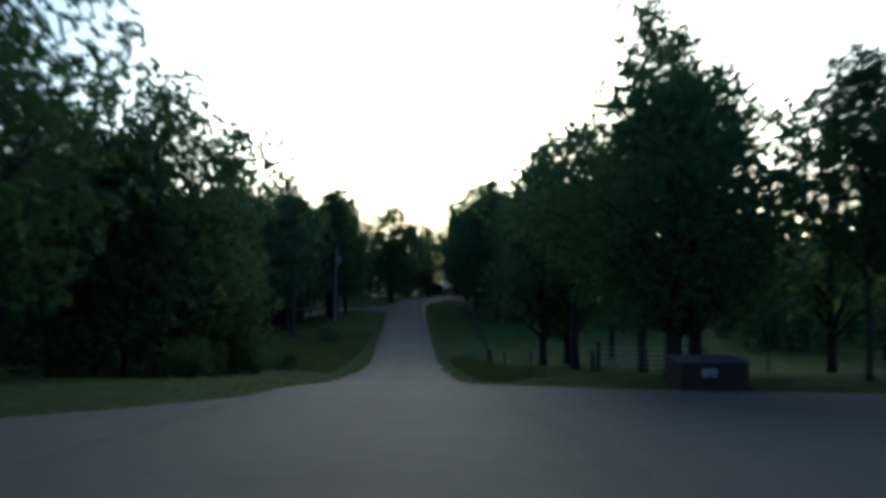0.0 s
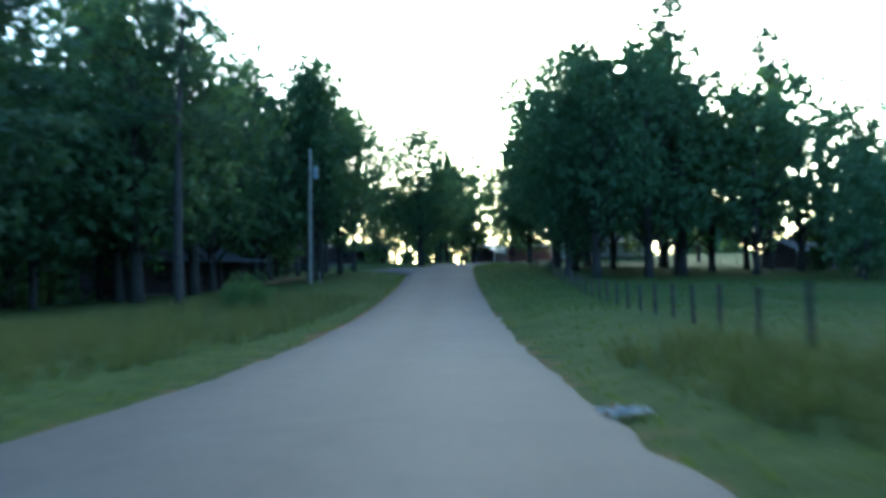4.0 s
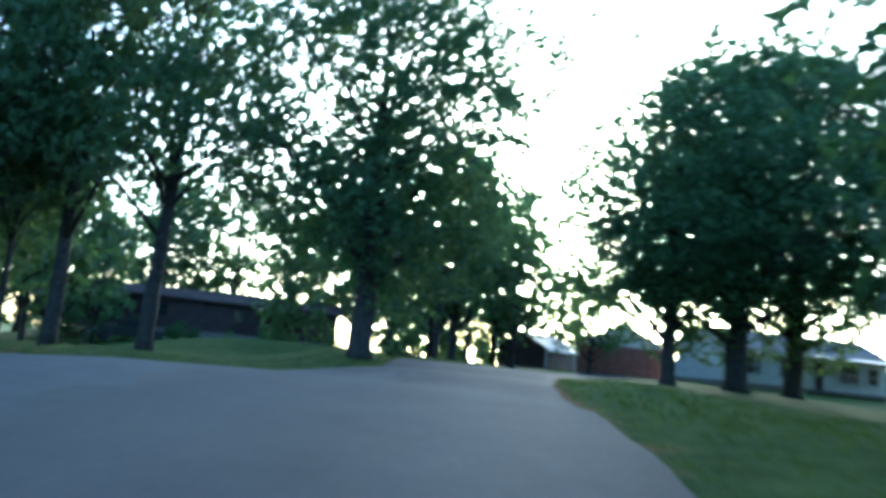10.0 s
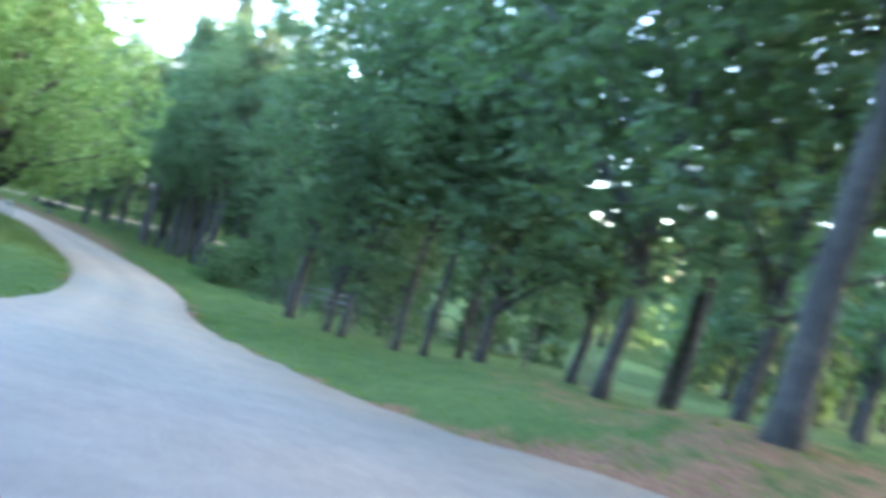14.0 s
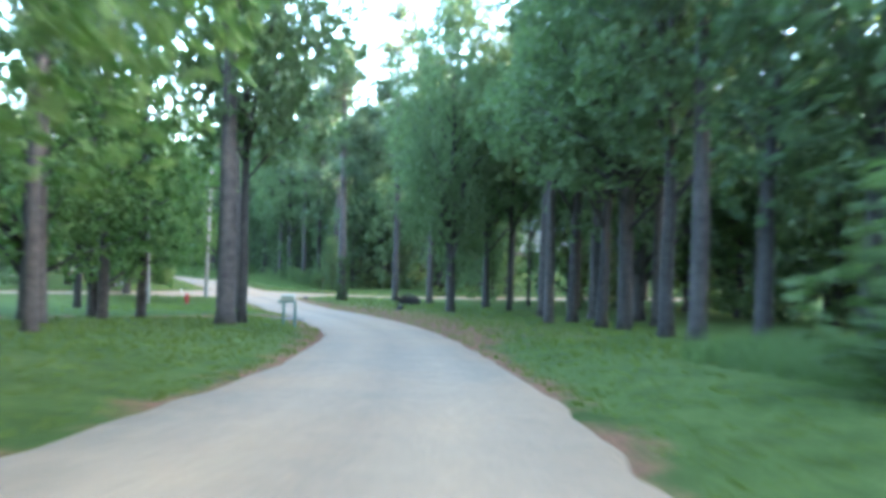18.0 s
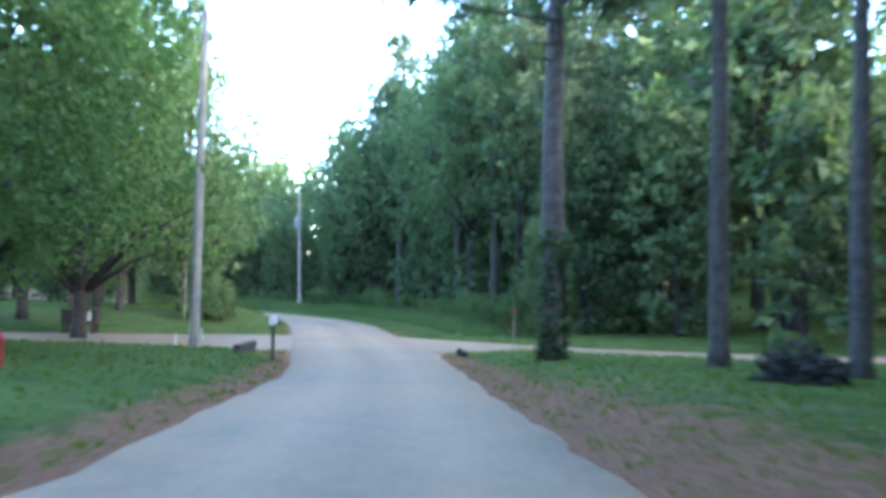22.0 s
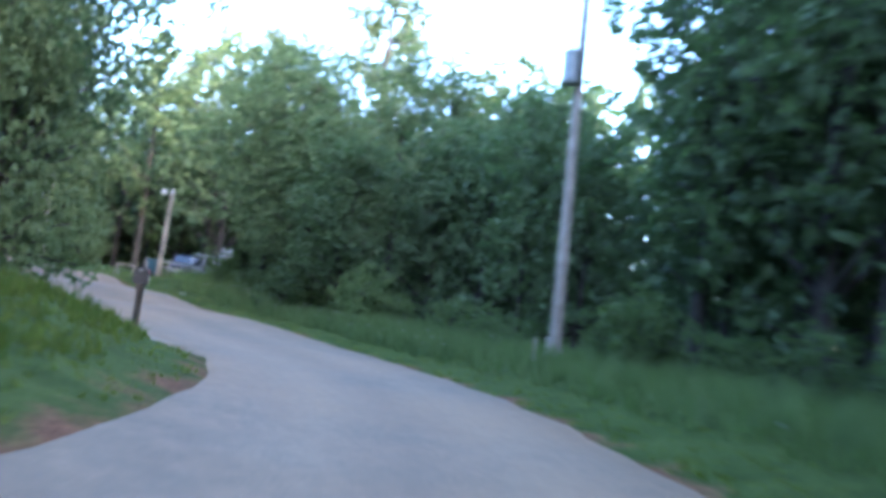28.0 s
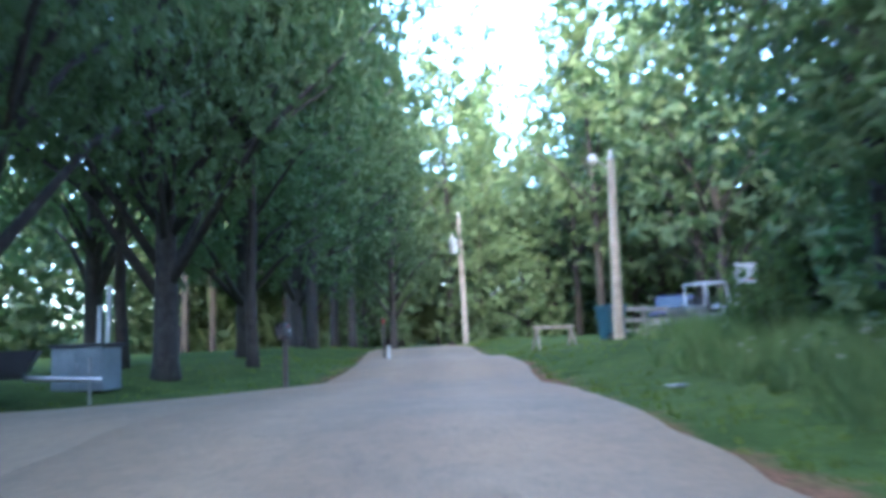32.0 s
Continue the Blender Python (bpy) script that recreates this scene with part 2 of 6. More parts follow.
SPOTS = [(0, -90, 16.2), (0, -110, 17), (0, 78, 11), (-2, 91, 11.25),
         (5, 110, 11.3), (19, 128, 11.6), (43, 156, 12.2), (-24, 135, 11.6),
         (-10, 110, 11.3), (-155, -16, 1.2), (-155, -37, 1.6), (-151, -36, 1.5),
         (-149, -8, 0.7), (-150, -20, 1.1), (-152, -46, 1.5), (-165, 70, 3.8),
         (-150, 74, 2.8), (-178, 60, 4.2), (-148, 62, 1.6), (-200, 90, 5), (-154, 68, 3.9),
         (-26, 66, 7.5), (-32, 65.5, 6.5), (-38, 66.5, 5.9), (-44, 66, 5.3), (-34, 58, 5.4),
         (-23, 83, 9.45), (-20, 85.3, 9.85), (-28.7, 83.4, 8.5), (-33, 85.4, 7.8), (-19, 88.5, 10.2), (-14, 86.5, 10.35), (-139, 20, 0.75), (-136, 23.5, 0.85), (-133, 26.5, 0.8), (-138, 8, 0.5)]


def densify(pts, step=2.0):
    out = []
    for a, b in zip(pts, pts[1:]):
        a, b = np.array(a, float), np.array(b, float)
        n = max(1, int(np.linalg.norm((b - a)[:2]) / step))
        out += [a + (b - a) * k / n for k in range(n)]
    return np.array(out + [np.array(pts[-1], float)])


LEVELS = np.vstack([densify(SPINE), np.array(SPOTS, float)])


def road_level(x, y):
    x, y = np.asarray(x, float), np.asarray(y, float)
    w = ((x[..., None] - LEVELS[:, 0]) ** 2 + (y[..., None] - LEVELS[:, 1]) ** 2 + 4.0) ** -2
    return (w * LEVELS[:, 2]).sum(-1) / w.sum(-1)


# each road: pairs of left and right edge points along it
MAIN_ROAD = [((-4.0, -140), (1.7, -140)), ((-4.0, -72), (1.7, -72)), ((-4.0, -40), (1.7, -40)), ((-3.5, -10), (1.5, -10)), ((-3.9, 12), (1.6, 12)),
             ((-4.1, 38), (1.5, 38)), ((-4.2, 60), (1.5, 60)), ((-3.6, 82), (2.4, 82)), ((-1.6, 100), (5.2, 98)), ((6, 122), (12, 117)), ((22, 142), (27, 136)), ((50, 160), (54, 153))]
LANE = [((-4.3, 50), (-1, 78)), ((-4.6, 56), (-2.6, 85)), ((-6.5, 59.5), (-6, 84.4)), ((-11, 62.5), (-12, 82.4)), ((-18, 67.6), (-20, 80)), ((-26, 70.6), (-29.5, 77.0)),
        ((-34, 71.5), (-37, 75.1)), ((-43, 71.2), (-45, 74.6)), ((-52, 70.0), (-53, 73.8)), ((-61, 68.3), (-62, 72.5)), ((-72, 65.8), (-74, 69.7)),
        ((-82.8, 62.7), (-84.5, 66.4))]
LANE += [((-90, 59.5), (-92.4, 63.2)), ((-98.3, 55.3), (-101, 58.7)), ((-105, 51.3), (-108, 54.6)), ((-112, 47.2), (-115, 50.4)),
        ((-120, 41.2), (-124, 44.2)), ((-126.5, 36.4), (-129.5, 39.8)), ((-130.5, 33.3), (-133.7, 36.5)), ((-134.5, 29.8), (-138.5, 31.9)), ((-138.8, 25.2), (-143, 26.6)),
        ((-142.2, 19.5), (-146.5, 20.2)), ((-143.6, 12), (-148.9, 12.6)), ((-144.3, 8), (-149.8, 8.2)), ((-144.6, 3), (-150.6, 3)), ((-145.2, -3), (-151.1, -3)), ((-146.4, -8), (-151.6, -8)), ((-148.2, -14), (-152.2, -14.5)),
        ((-149.2, -26), (-153.6, -26)), ((-150.6, -36), (-154, -36)), ((-152.6, -50), (-155.6, -48.5)), ((-157, -58), (-159.5, -55.5)), ((-164, -62.5), (-165.4, -60))]
CROSS_RIGHT = [((0.8, -75), (0.8, -43.5)), ((2.6, -72), (2.6, -46.6)), ((4.6, -68), (4.6, -49)), ((9, -62.5), (9, -50.4)), ((20, -61), (20, -54)), ((60, -64), (60, -59))]
CROSS_LEFT = [((-2.8, -49), (-2.8, -72)), ((-5, -55.5), (-5, -67)), ((-12, -60), (-12, -65)), ((-40, -72), (-40, -76))]
DRIVE_EAST = [((-127.5, 39.5), (-120.5, 45)), ((-124, 35.6), (-117.8, 41.6)), ((-121.5, 33.6), (-116, 38.2)), ((-117.5, 30.2), (-113.4, 33.9)), ((-105, 19), (-102, 22.6)), ((-84, 0), (-81, 4))]
DRIVE_NORTH = [((-127.6, 36.5), (-116.5, 45.4)), ((-128.2, 39.2), (-119.6, 47)), ((-127.6, 42.5), (-122, 47)), ((-126.8, 47), (-122.9, 48.6)), ((-126, 58), (-122.8, 58)), ((-124, 80), (-121, 80))]
DRIVE_GRAVEL = [((-147, 12.4), (-145.6, 18.2)), ((-144.4, 12.4), (-143.6, 17.8)), ((-142.4, 12.6), (-141.8, 16.4)), ((-138.5, 12.2), (-138.5, 15)), ((-130, 11), (-130, 14)), ((-120, 9), (-120, 12))]
APRON = [((-149, -12.8), (-149, 1.4)), ((-146.8, -11.6), (-145.9, 0.9)), ((-144.4, -8.8), (-143.9, -0.6)), ((-142, -7.9), (-142, -4.6)), ((-136, -8.5), (-136, -5.2)), ((-122, -12), (-122, -8))]
DRIVE_LAWN = [((-96, 58.6), (-92.6, 60.2)), ((-94.9, 56.2), (-92.8, 57.4)), ((-93, 53.8), (-91.4, 55)), ((-87, 50), (-85.5, 52)), ((-76, 44), (-75, 46))]
ROADS = [MAIN_ROAD, LANE, CROSS_RIGHT, CROSS_LEFT, DRIVE_EAST, DRIVE_NORTH, DRIVE_GRAVEL, APRON, DRIVE_LAWN]


def edge_lines(pairs, step=0.5):
    """Both edges resampled together, smoothly."""
    a = np.array([[*p, *q] for p, q in pairs], float)
    s = np.concatenate([[0], np.cumsum(np.hypot(*(np.diff((a[:, :2] + a[:, 2:]) / 2, axis=0)).T))])
    u = np.linspace(0, s[-1], max(2, int(s[-1] / step) + 1))
    d = np.gradient(a, s, axis=0)
    i = np.clip(np.searchsorted(s, u, side="right") - 1, 0, len(s) - 2)
    h = (s[i + 1] - s[i])[:, None]
    k = (u - s[i])[:, None] / h
    return (2*k**3 - 3*k**2 + 1) * a[i] + (k**3 - 2*k**2 + k) * h * d[i] + (-2*k**3 + 3*k**2) * a[i + 1] + (k**3 - k**2) * h * d[i + 1]


LINES = [edge_lines(r) for r in ROADS]
RUNGS = np.vstack(LINES)


def off_road(x, y):
    """Distance to the nearest road edge, about zero on the road."""
    x, y = np.asarray(x, float)[..., None], np.asarray(y, float)[..., None]
    dx, dy = RUNGS[:, 2] - RUNGS[:, 0], RUNGS[:, 3] - RUNGS[:, 1]
    k = np.clip(((x - RUNGS[:, 0]) * dx + (y - RUNGS[:, 1]) * dy) / (dx * dx + dy * dy), 0, 1)
    return (np.hypot(x - RUNGS[:, 0] - k * dx, y - RUNGS[:, 1] - k * dy)).min(-1) - 0.26


TRAVELLED = np.vstack([LINES[0][(LINES[0][:, 1] > -76) & (LINES[0][:, 1] < 66)], LINES[1][(LINES[1][:, 0] < -6) & (LINES[1][:, 1] > -24)]])


def off_track(x, y):
    """Distance to the travelled part of the roads."""
    mx, my = (TRAVELLED[:, 0] + TRAVELLED[:, 2]) / 2, (TRAVELLED[:, 1] + TRAVELLED[:, 3]) / 2
    return np.hypot(x - mx, y - my).min() - 2.3


def ground_level(x, y):
    x, y = np.asarray(x, float), np.asarray(y, float)
    d = off_road(x, y)
    k = np.clip((d - 0.05) / 2.6, 0, 1)
    lift = 0.28 * k * k * (3 - 2 * k)
    roll = 0.12 * np.sin(x * 0.21 + 1.3) * np.sin(y * 0.17) * np.clip((d - 2) / 8, 0, 1)
    return road_level(x, y) + lift + roll - np.where(d < 0.02, 0.06, 0.0)


def z_at(x, y):
    return float(ground_level(np.array([x]), np.array([y]))[0])


def mesh_of(name, verts, faces, mat, smooth=False):
    me = bpy.data.meshes.new(name)
    me.from_pydata([tuple(v) for v in np.asarray(verts).tolist()], [], [tuple(f) for f in faces])
    if mat:
        me.materials.append(mat)
    if smooth:
        me.shade_smooth()
    return me


def build_ground():
    def axis(a, b, step):
        core = list(np.arange(a, b + step / 2, step))
        lo, hi, g = core[0], core[-1], step
        left, right = [], []
        while lo > -2500:
            g *= 1.35
            lo -= g
            left.append(lo)
        g = step
        while hi < 2500:
            g *= 1.35
            hi += g
            right.append(hi)
        return np.array(left[::-1] + core + right)
    xs, ys = axis(-185, 45, 1.0), axis(-95, 130, 1.0)
    X, Y = np.meshgrid(xs, ys)
    Z, D = np.zeros_like(X), np.zeros_like(X)
    for r in range(len(ys)):
        Z[r], D[r] = ground_level(X[r], Y[r]), off_road(X[r], Y[r])
    nx, ny = len(xs), len(ys)
    verts = np.column_stack([X.ravel(), Y.ravel(), Z.ravel()])
    i = np.arange(nx * ny).reshape(ny, nx)
    faces = np.column_stack([i[:-1, :-1].ravel(), i[:-1, 1:].ravel(), i[1:, 1:].ravel(), i[1:, :-1].ravel()]).tolist()
    me = mesh_of("ground", verts, faces, GROUND, True)
    # bare earth: a strip at the road's edge, wide and brown under the pines of the lane
    d = D.ravel()
    north = Y.ravel() > 57.5 + 0.6 * (X.ravel() + 98)
    straw = np.where(north, 1.2, 0.75) * np.exp(-((X.ravel() + 97) / 24) ** 2 - (np.clip(d, 0, 50) / np.where(north, 3.3, 1.8)) ** 2) + 0.8 * np.exp(-((X.ravel() + 22) / 16) ** 2 - ((Y.ravel() - 82) / 3) ** 2)
    wood = np.clip((X.ravel() < -6) & (Y.ravel() < 56) & (d > 9) & (X.ravel() > -60), 0, 1) * 0.35
    bare = 0.55 * np.exp(-np.clip(d, 0, 50) / 0.45) + 0.62 * straw + wood
    at = me.attributes.new("bare", 'FLOAT', 'POINT')
    at.data.foreach_set("value", bare.astype(np.float32))
    return tagged(new("ground", me), "mown roadside grass over gently rolling earth", "ground", kind="structure")


def build_road(name, line, mat, label, lift, cols=8, crown=0.0, tracks=True):
    n = len(line)
    width = np.hypot(line[:, 2] - line[:, 0], line[:, 3] - line[:, 1])[:, None]
    wob = np.array([[noise.noise((float(a) * 0.8, float(b) * 0.8, 3.0)), noise.noise((float(c) * 0.8, float(d) * 0.8, 9.0))] for a, b, c, d in line]) * 0.16
    # ragged pavement edges, and a buried skirt outside them
    inner = np.linspace(0, 1, cols + 1)[None, :] * (1 - (wob.sum(1) / width[:, 0]))[:, None] + (wob[:, 0:1] / width)
    f = np.hstack([inner[:, :1] - 0.15 / width, inner, inner[:, -1:] + 0.15 / width])
    x = line[:, 0:1] * (1 - f) + line[:, 2:3] * f
    y = line[:, 1:2] * (1 - f) + line[:, 3:4] * f
    z = road_level(x, y) + lift + crown * (1 - (2 * f - 1) ** 2)
    z[:, 0] -= 0.1
    z[:, -1] -= 0.1
    c = cols + 3
    i = np.arange(n * c).reshape(n, c)
    faces = np.column_stack([i[:-1, :-1].ravel(), i[:-1, 1:].ravel(), i[1:, 1:].ravel(), i[1:, :-1].ravel()])
    me = mesh_of(name, np.column_stack([x.ravel(), y.ravel(), z.ravel()]), faces.tolist(), mat, True)
    if me.polygons[len(me.polygons) // 2].normal.z < 0:
        me.flip_normals()
    at = me.attributes.new("across", 'FLOAT', 'POINT')
    at.data.foreach_set("value", np.clip(f if tracks else 0.4 + 0.0 * f, 0, 1).ravel().astype(np.float32))
    return tagged(new(name, me), label, "road", kind="structure")


ground = build_ground()
build_road("road", LINES[0], ROAD, "worn grey two-lane asphalt road with ragged edges", 0.03, crown=0.02)
build_road("road", LINES[1], LANE_ROAD, "narrow pale worn asphalt lane with earthy ragged edges", 0.036)
build_road("road", LINES[2], ROAD, "grey asphalt side road joining the main road", 0.022, tracks=False)
build_road("road", LINES[3], ROAD, "grey asphalt side road among dark woods", 0.022, tracks=False)
build_road("driveway", LINES[4], LANE_ROAD, "pale dusty driveway crossing the lawn", 0.024, tracks=False)
build_road("driveway", LINES[5], LANE_ROAD, "pale dusty driveway leading into the woods", 0.026, tracks=False)
build_road("driveway", LINES[6], LANE_ROAD, "short loose gravel driveway", 0.024, tracks=False)
build_road("driveway", LINES[7], LANE_ROAD, "wide worn asphalt apron of a driveway", 0.028, tracks=False)
build_road("driveway", LINES[8], DUST, "narrow dusty drive across the lawn", 0.02)


# ---------------------------------------------------------------- trees
def tube(path, radii, sides=7):
    """Verts and faces of a tapered tube along a polyline."""
    path = [Vector(p) for p in path]
    verts, faces = [], []
    for k, p in enumerate(path):
        d = (path[min(k + 1, len(path) - 1)] - path[max(k - 1, 0)]).normalized()
        side = d.cross(Vector((0.31, 0.95, 0.05))).normalized()
        up = side.cross(d)
        for j in range(sides):
            a = 2 * math.pi * j / sides
            verts.append(tuple(p + (side * math.cos(a) + up * math.sin(a)) * radii[k]))
    for k in range(len(path) - 1):
        for j in range(sides):
            a, b = k * sides + j, k * sides + (j + 1) % sides
            faces.append((a, b, b + sides, a + sides))
    faces.append(tuple(range(sides))[::-1])
    faces.append(tuple(range((len(path) - 1) * sides, len(path) * sides)))
    return verts, faces


def joined(pieces):
    verts, faces = [], []
    for v, f in pieces:
        o = len(verts)
        verts += v
        faces += [tuple(i + o for i in q) for q in f]
    return verts, faces


def sprays(centres, rng, per=3, length=0.38, width=0.11, droop=0.25):
    """Leaf sprays: some pointed leaves round each twig tip."""
    n = len(centres)
    c = np.repeat(centres, per, axis=0)
    d = rng.normal(size=(n * per, 3))
    d[:, 2] -= droop
    d /= np.linalg.norm(d, axis=1)[:, None]
    s = np.cross(d, rng.normal(size=d.shape))
    s /= np.linalg.norm(s, axis=1)[:, None] + 1e-9
    L = length * rng.uniform(0.6, 1.25, (n * per, 1))
    w = width * rng.uniform(0.7, 1.3, (n * per, 1))
    bend = np.cross(d, s) * L * 0.12
    off = s * w + bend
    q = np.stack([c + off, c + d * L, c - off * 0.6 + d * L * 0.2], 1).reshape(-1, 3)
    return q, np.arange(n * per * 3).reshape(-1, 3).tolist()


def blob_points(blobs, n, rng, shell=0.55):
    """Points in a cloud of balls, thicker towards their outsides."""
    b = np.array(blobs, float)
    vol = b[:, 3] ** 2
    pick = rng.choice(len(b), n, p=vol / vol.sum())
    d = rng.normal(size=(n, 3))
    d /= np.linalg.norm(d, axis=1)[:, None]
    r = b[pick, 3] * rng.uniform(0, 1, n) ** (1 / 3 * shell)
    return b[pick, :3] + d * r[:, None] * np.array([1, 1, 0.8])


def make_tree(kind, seed, height, spread, leaf, bark, n, trunk_r, low=0.3, label="", coarse=1.0):
    """A prototype tree at the origin: trunk with limbs, and a crown of leaf sprays."""
    rng, rnd = np.random.default_rng(seed), random.Random(seed)
    lean = [(rnd.uniform(-0.03, 0.03) * height, rnd.uniform(-0.03, 0.03) * height)]
    steps, sides = 7, (8 if coarse < 1.2 else 6)
    top = height * (0.97 if kind == "pine" else 0.8)
    path = [(lean[0][0] * (k / steps) ** 2 + 0.05 * rnd.uniform(-1, 1) * (k > 0), lean[0][1] * (k / steps) ** 2 + 0.05 * rnd.uniform(-1, 1) * (k > 0), top * k / steps - (0.35 if k == 0 else 0)) for k in range(steps + 1)]
    radii = [trunk_r * (1.45 if k == 0 else (1 - 0.85 * k / steps) + 0.05) for k in range(steps + 1)]
    path.insert(1, (0, 0, 0.45))
    radii.insert(1, trunk_r)
    pieces, blobs = [tube(path, radii, sides)], []
    if kind == "pine":
        count = 30
        for k in range(count):
            f = low + (1 - low) * (k + rnd.random()) / count
            a, reach = rnd.uniform(0, 6.283), spread * (1.0 - 0.75 * (f - low) / (1 - low)) * rnd.uniform(0.45, 1.0)
            z0 = f * top
            tip = (math.cos(a) * reach, math.sin(a) * reach, z0 + reach * rnd.uniform(0.0, 0.35))
            pieces.append(tube([(0, 0, z0), (tip[0] * 0.5, tip[1] * 0.5, z0 + reach * 0.05), tip], [trunk_r * 0.22, trunk_r * 0.14, 0.02], 4))
            for g in (1.0, 0.62):
                blobs.append((tip[0] * g, tip[1] * g, z0 + (tip[2] - z0) * g, rnd.uniform(0.5, 0.95) * (0.6 + spread / 8)))
        for k in range(2):
            a = rnd.uniform(0, 6.283)
            z0 = top * rnd.uniform(0.2, low)
            pieces.append(tube([(0, 0, z0), (math.cos(a) * 0.8, math.sin(a) * 0.8, z0 + 0.1)], [0.05, 0.015], 4))
        pts = blob_points(blobs, n, rng)
        q, f = sprays(pts, rng, 9, 0.4 * coarse, 0.042 * coarse, 0.0)
    else:
        count = 40 if coarse < 0.9 else 26
        for k in range(count):
            f = (k + rnd.random()) / count
            z0 = height * (low + (1 - low) * f)
            prof = math.sin(math.pi * min(1, 0.18 + 0.8 * f)) ** 0.7 if kind == "broad" else (0.95 - 0.55 * f)
            a, reach = k * 2.4 + rnd.uniform(-0.5, 0.5), spread * prof * rnd.uniform(0.35, 1.0)
            tip = (math.cos(a) * reach, math.sin(a) * reach, z0)
            base = max(0.12 * height, z0 - reach * rnd.uniform(0.5, 0.9) - 0.6)
            base = min(base, top * 0.95)
            r0 = trunk_r * max(0.12, 0.5 * (1 - base / height))
            mid = (tip[0] * 0.45, tip[1] * 0.45, base + (z0 - base) * 0.6)
            pieces.append(tube([(0, 0, base), mid, tip], [r0, r0 * 0.6, 0.025], 5 if coarse < 1.2 else 3))
            blobs.append((*tip, spread * rnd.uniform(0.24, 0.42)))
            if rnd.random() < 0.5:
                blobs.append((tip[0] * 0.55, tip[1] * 0.55, z0 - 0.1 * height * rnd.random(), spread * rnd.uniform(0.2, 0.32)))
        pts = blob_points(blobs, n, rng)
        pts[:, 2] = np.maximum(pts[:, 2], 0.25)
        q, f = sprays(pts, rng, 5, 0.31 * coarse, 0.12 * coarse, 0.35)
    thing = new("pine_tree" if kind == "pine" else "tree" if kind == "broad" else "young_tree")
    tv, tf = joined(pieces)
    trunk = new("trunk", mesh_of("trunk", tv, tf, bark, True))
    crown = new("crown", mesh_of("crown", q, f, leaf))
    trunk.parent = crown.parent = thing
    tagged(thing, label, "tree")
    return thing


def make_shrub(seed, size, leaf, n, label, name="shrub"):
    rng, rnd = np.random.default_rng(seed), random.Random(seed)
    pieces, blobs = [], []
    for k in range(9):
        a, r = rnd.uniform(0, 6.283), size * rnd.uniform(0.1, 0.75)
        tip = (math.cos(a) * r, math.sin(a) * r, size * rnd.uniform(0.4, 1.15))
        pieces.append(tube([(math.cos(a) * 0.1, math.sin(a) * 0.1, -0.15), (tip[0] * 0.4, tip[1] * 0.4, tip[2] * 0.55), tip], [0.035 * size, 0.025 * size, 0.008], 4))
        blobs.append((*tip, size * rnd.uniform(0.3, 0.5)))
        blobs.append((tip[0] * 0.9, tip[1] * 0.9, tip[2] * 0.45, size * rnd.uniform(0.28, 0.42)))
    pts = blob_points(blobs, n, rng)
    pts[:, 2] = np.abs(pts[:, 2])
    q, f = sprays(pts, rng, 6, 0.15, 0.056, 0.1)
    thing = new(name)
    tv, tf = joined(pieces)
    st, fo = new("stem", mesh_of("stem", tv, tf, BARK, True)), new("foliage", mesh_of("foliage", q, f, leaf))
    st.parent = fo.parent = thing
    return tagged(thing, label, "shrub")


def kind_of(style, seeds, height, spread, leaf, bark, n, trunk_r, low, label, rich=1.5, fine=0.87):
    """Finely leaved trees for the roadside, coarser ones for the depth of the woods."""
    return {"near": [make_tree(style, s, height, spread, leaf, bark, int(n * rich), trunk_r, low, label, fine) for s in seeds],
            "mid": [make_tree(style, s + 50, height, spread, leaf, bark, int(n * 0.72), trunk_r, low, label, 1.0) for s in seeds[:2]],
            "far": [make_tree(style, s + 100, height, spread, leaf, bark, int(n * 0.24), trunk_r, low, label, 1.85) for s in seeds[:2]]}


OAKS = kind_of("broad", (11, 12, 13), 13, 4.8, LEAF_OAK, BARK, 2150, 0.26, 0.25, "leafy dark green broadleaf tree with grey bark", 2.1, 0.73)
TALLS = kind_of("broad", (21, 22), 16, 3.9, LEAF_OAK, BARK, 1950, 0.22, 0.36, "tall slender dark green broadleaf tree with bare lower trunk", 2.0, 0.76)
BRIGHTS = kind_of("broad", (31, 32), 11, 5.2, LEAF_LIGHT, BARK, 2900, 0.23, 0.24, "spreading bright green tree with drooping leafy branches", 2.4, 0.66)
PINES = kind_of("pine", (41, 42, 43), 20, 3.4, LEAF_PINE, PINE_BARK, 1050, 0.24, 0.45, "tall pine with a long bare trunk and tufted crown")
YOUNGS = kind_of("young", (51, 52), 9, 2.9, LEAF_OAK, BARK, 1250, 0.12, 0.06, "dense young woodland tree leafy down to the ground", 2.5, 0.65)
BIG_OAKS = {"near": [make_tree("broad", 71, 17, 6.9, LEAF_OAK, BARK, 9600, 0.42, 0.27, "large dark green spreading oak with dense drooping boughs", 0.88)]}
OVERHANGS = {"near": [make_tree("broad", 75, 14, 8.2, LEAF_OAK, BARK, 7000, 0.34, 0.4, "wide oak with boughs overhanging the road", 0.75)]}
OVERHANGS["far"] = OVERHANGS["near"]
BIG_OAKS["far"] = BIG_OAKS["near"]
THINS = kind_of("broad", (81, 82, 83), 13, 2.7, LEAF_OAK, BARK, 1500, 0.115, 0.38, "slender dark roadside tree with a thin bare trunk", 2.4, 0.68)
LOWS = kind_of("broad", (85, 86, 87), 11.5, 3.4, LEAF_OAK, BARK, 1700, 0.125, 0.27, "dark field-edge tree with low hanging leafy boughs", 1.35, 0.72)
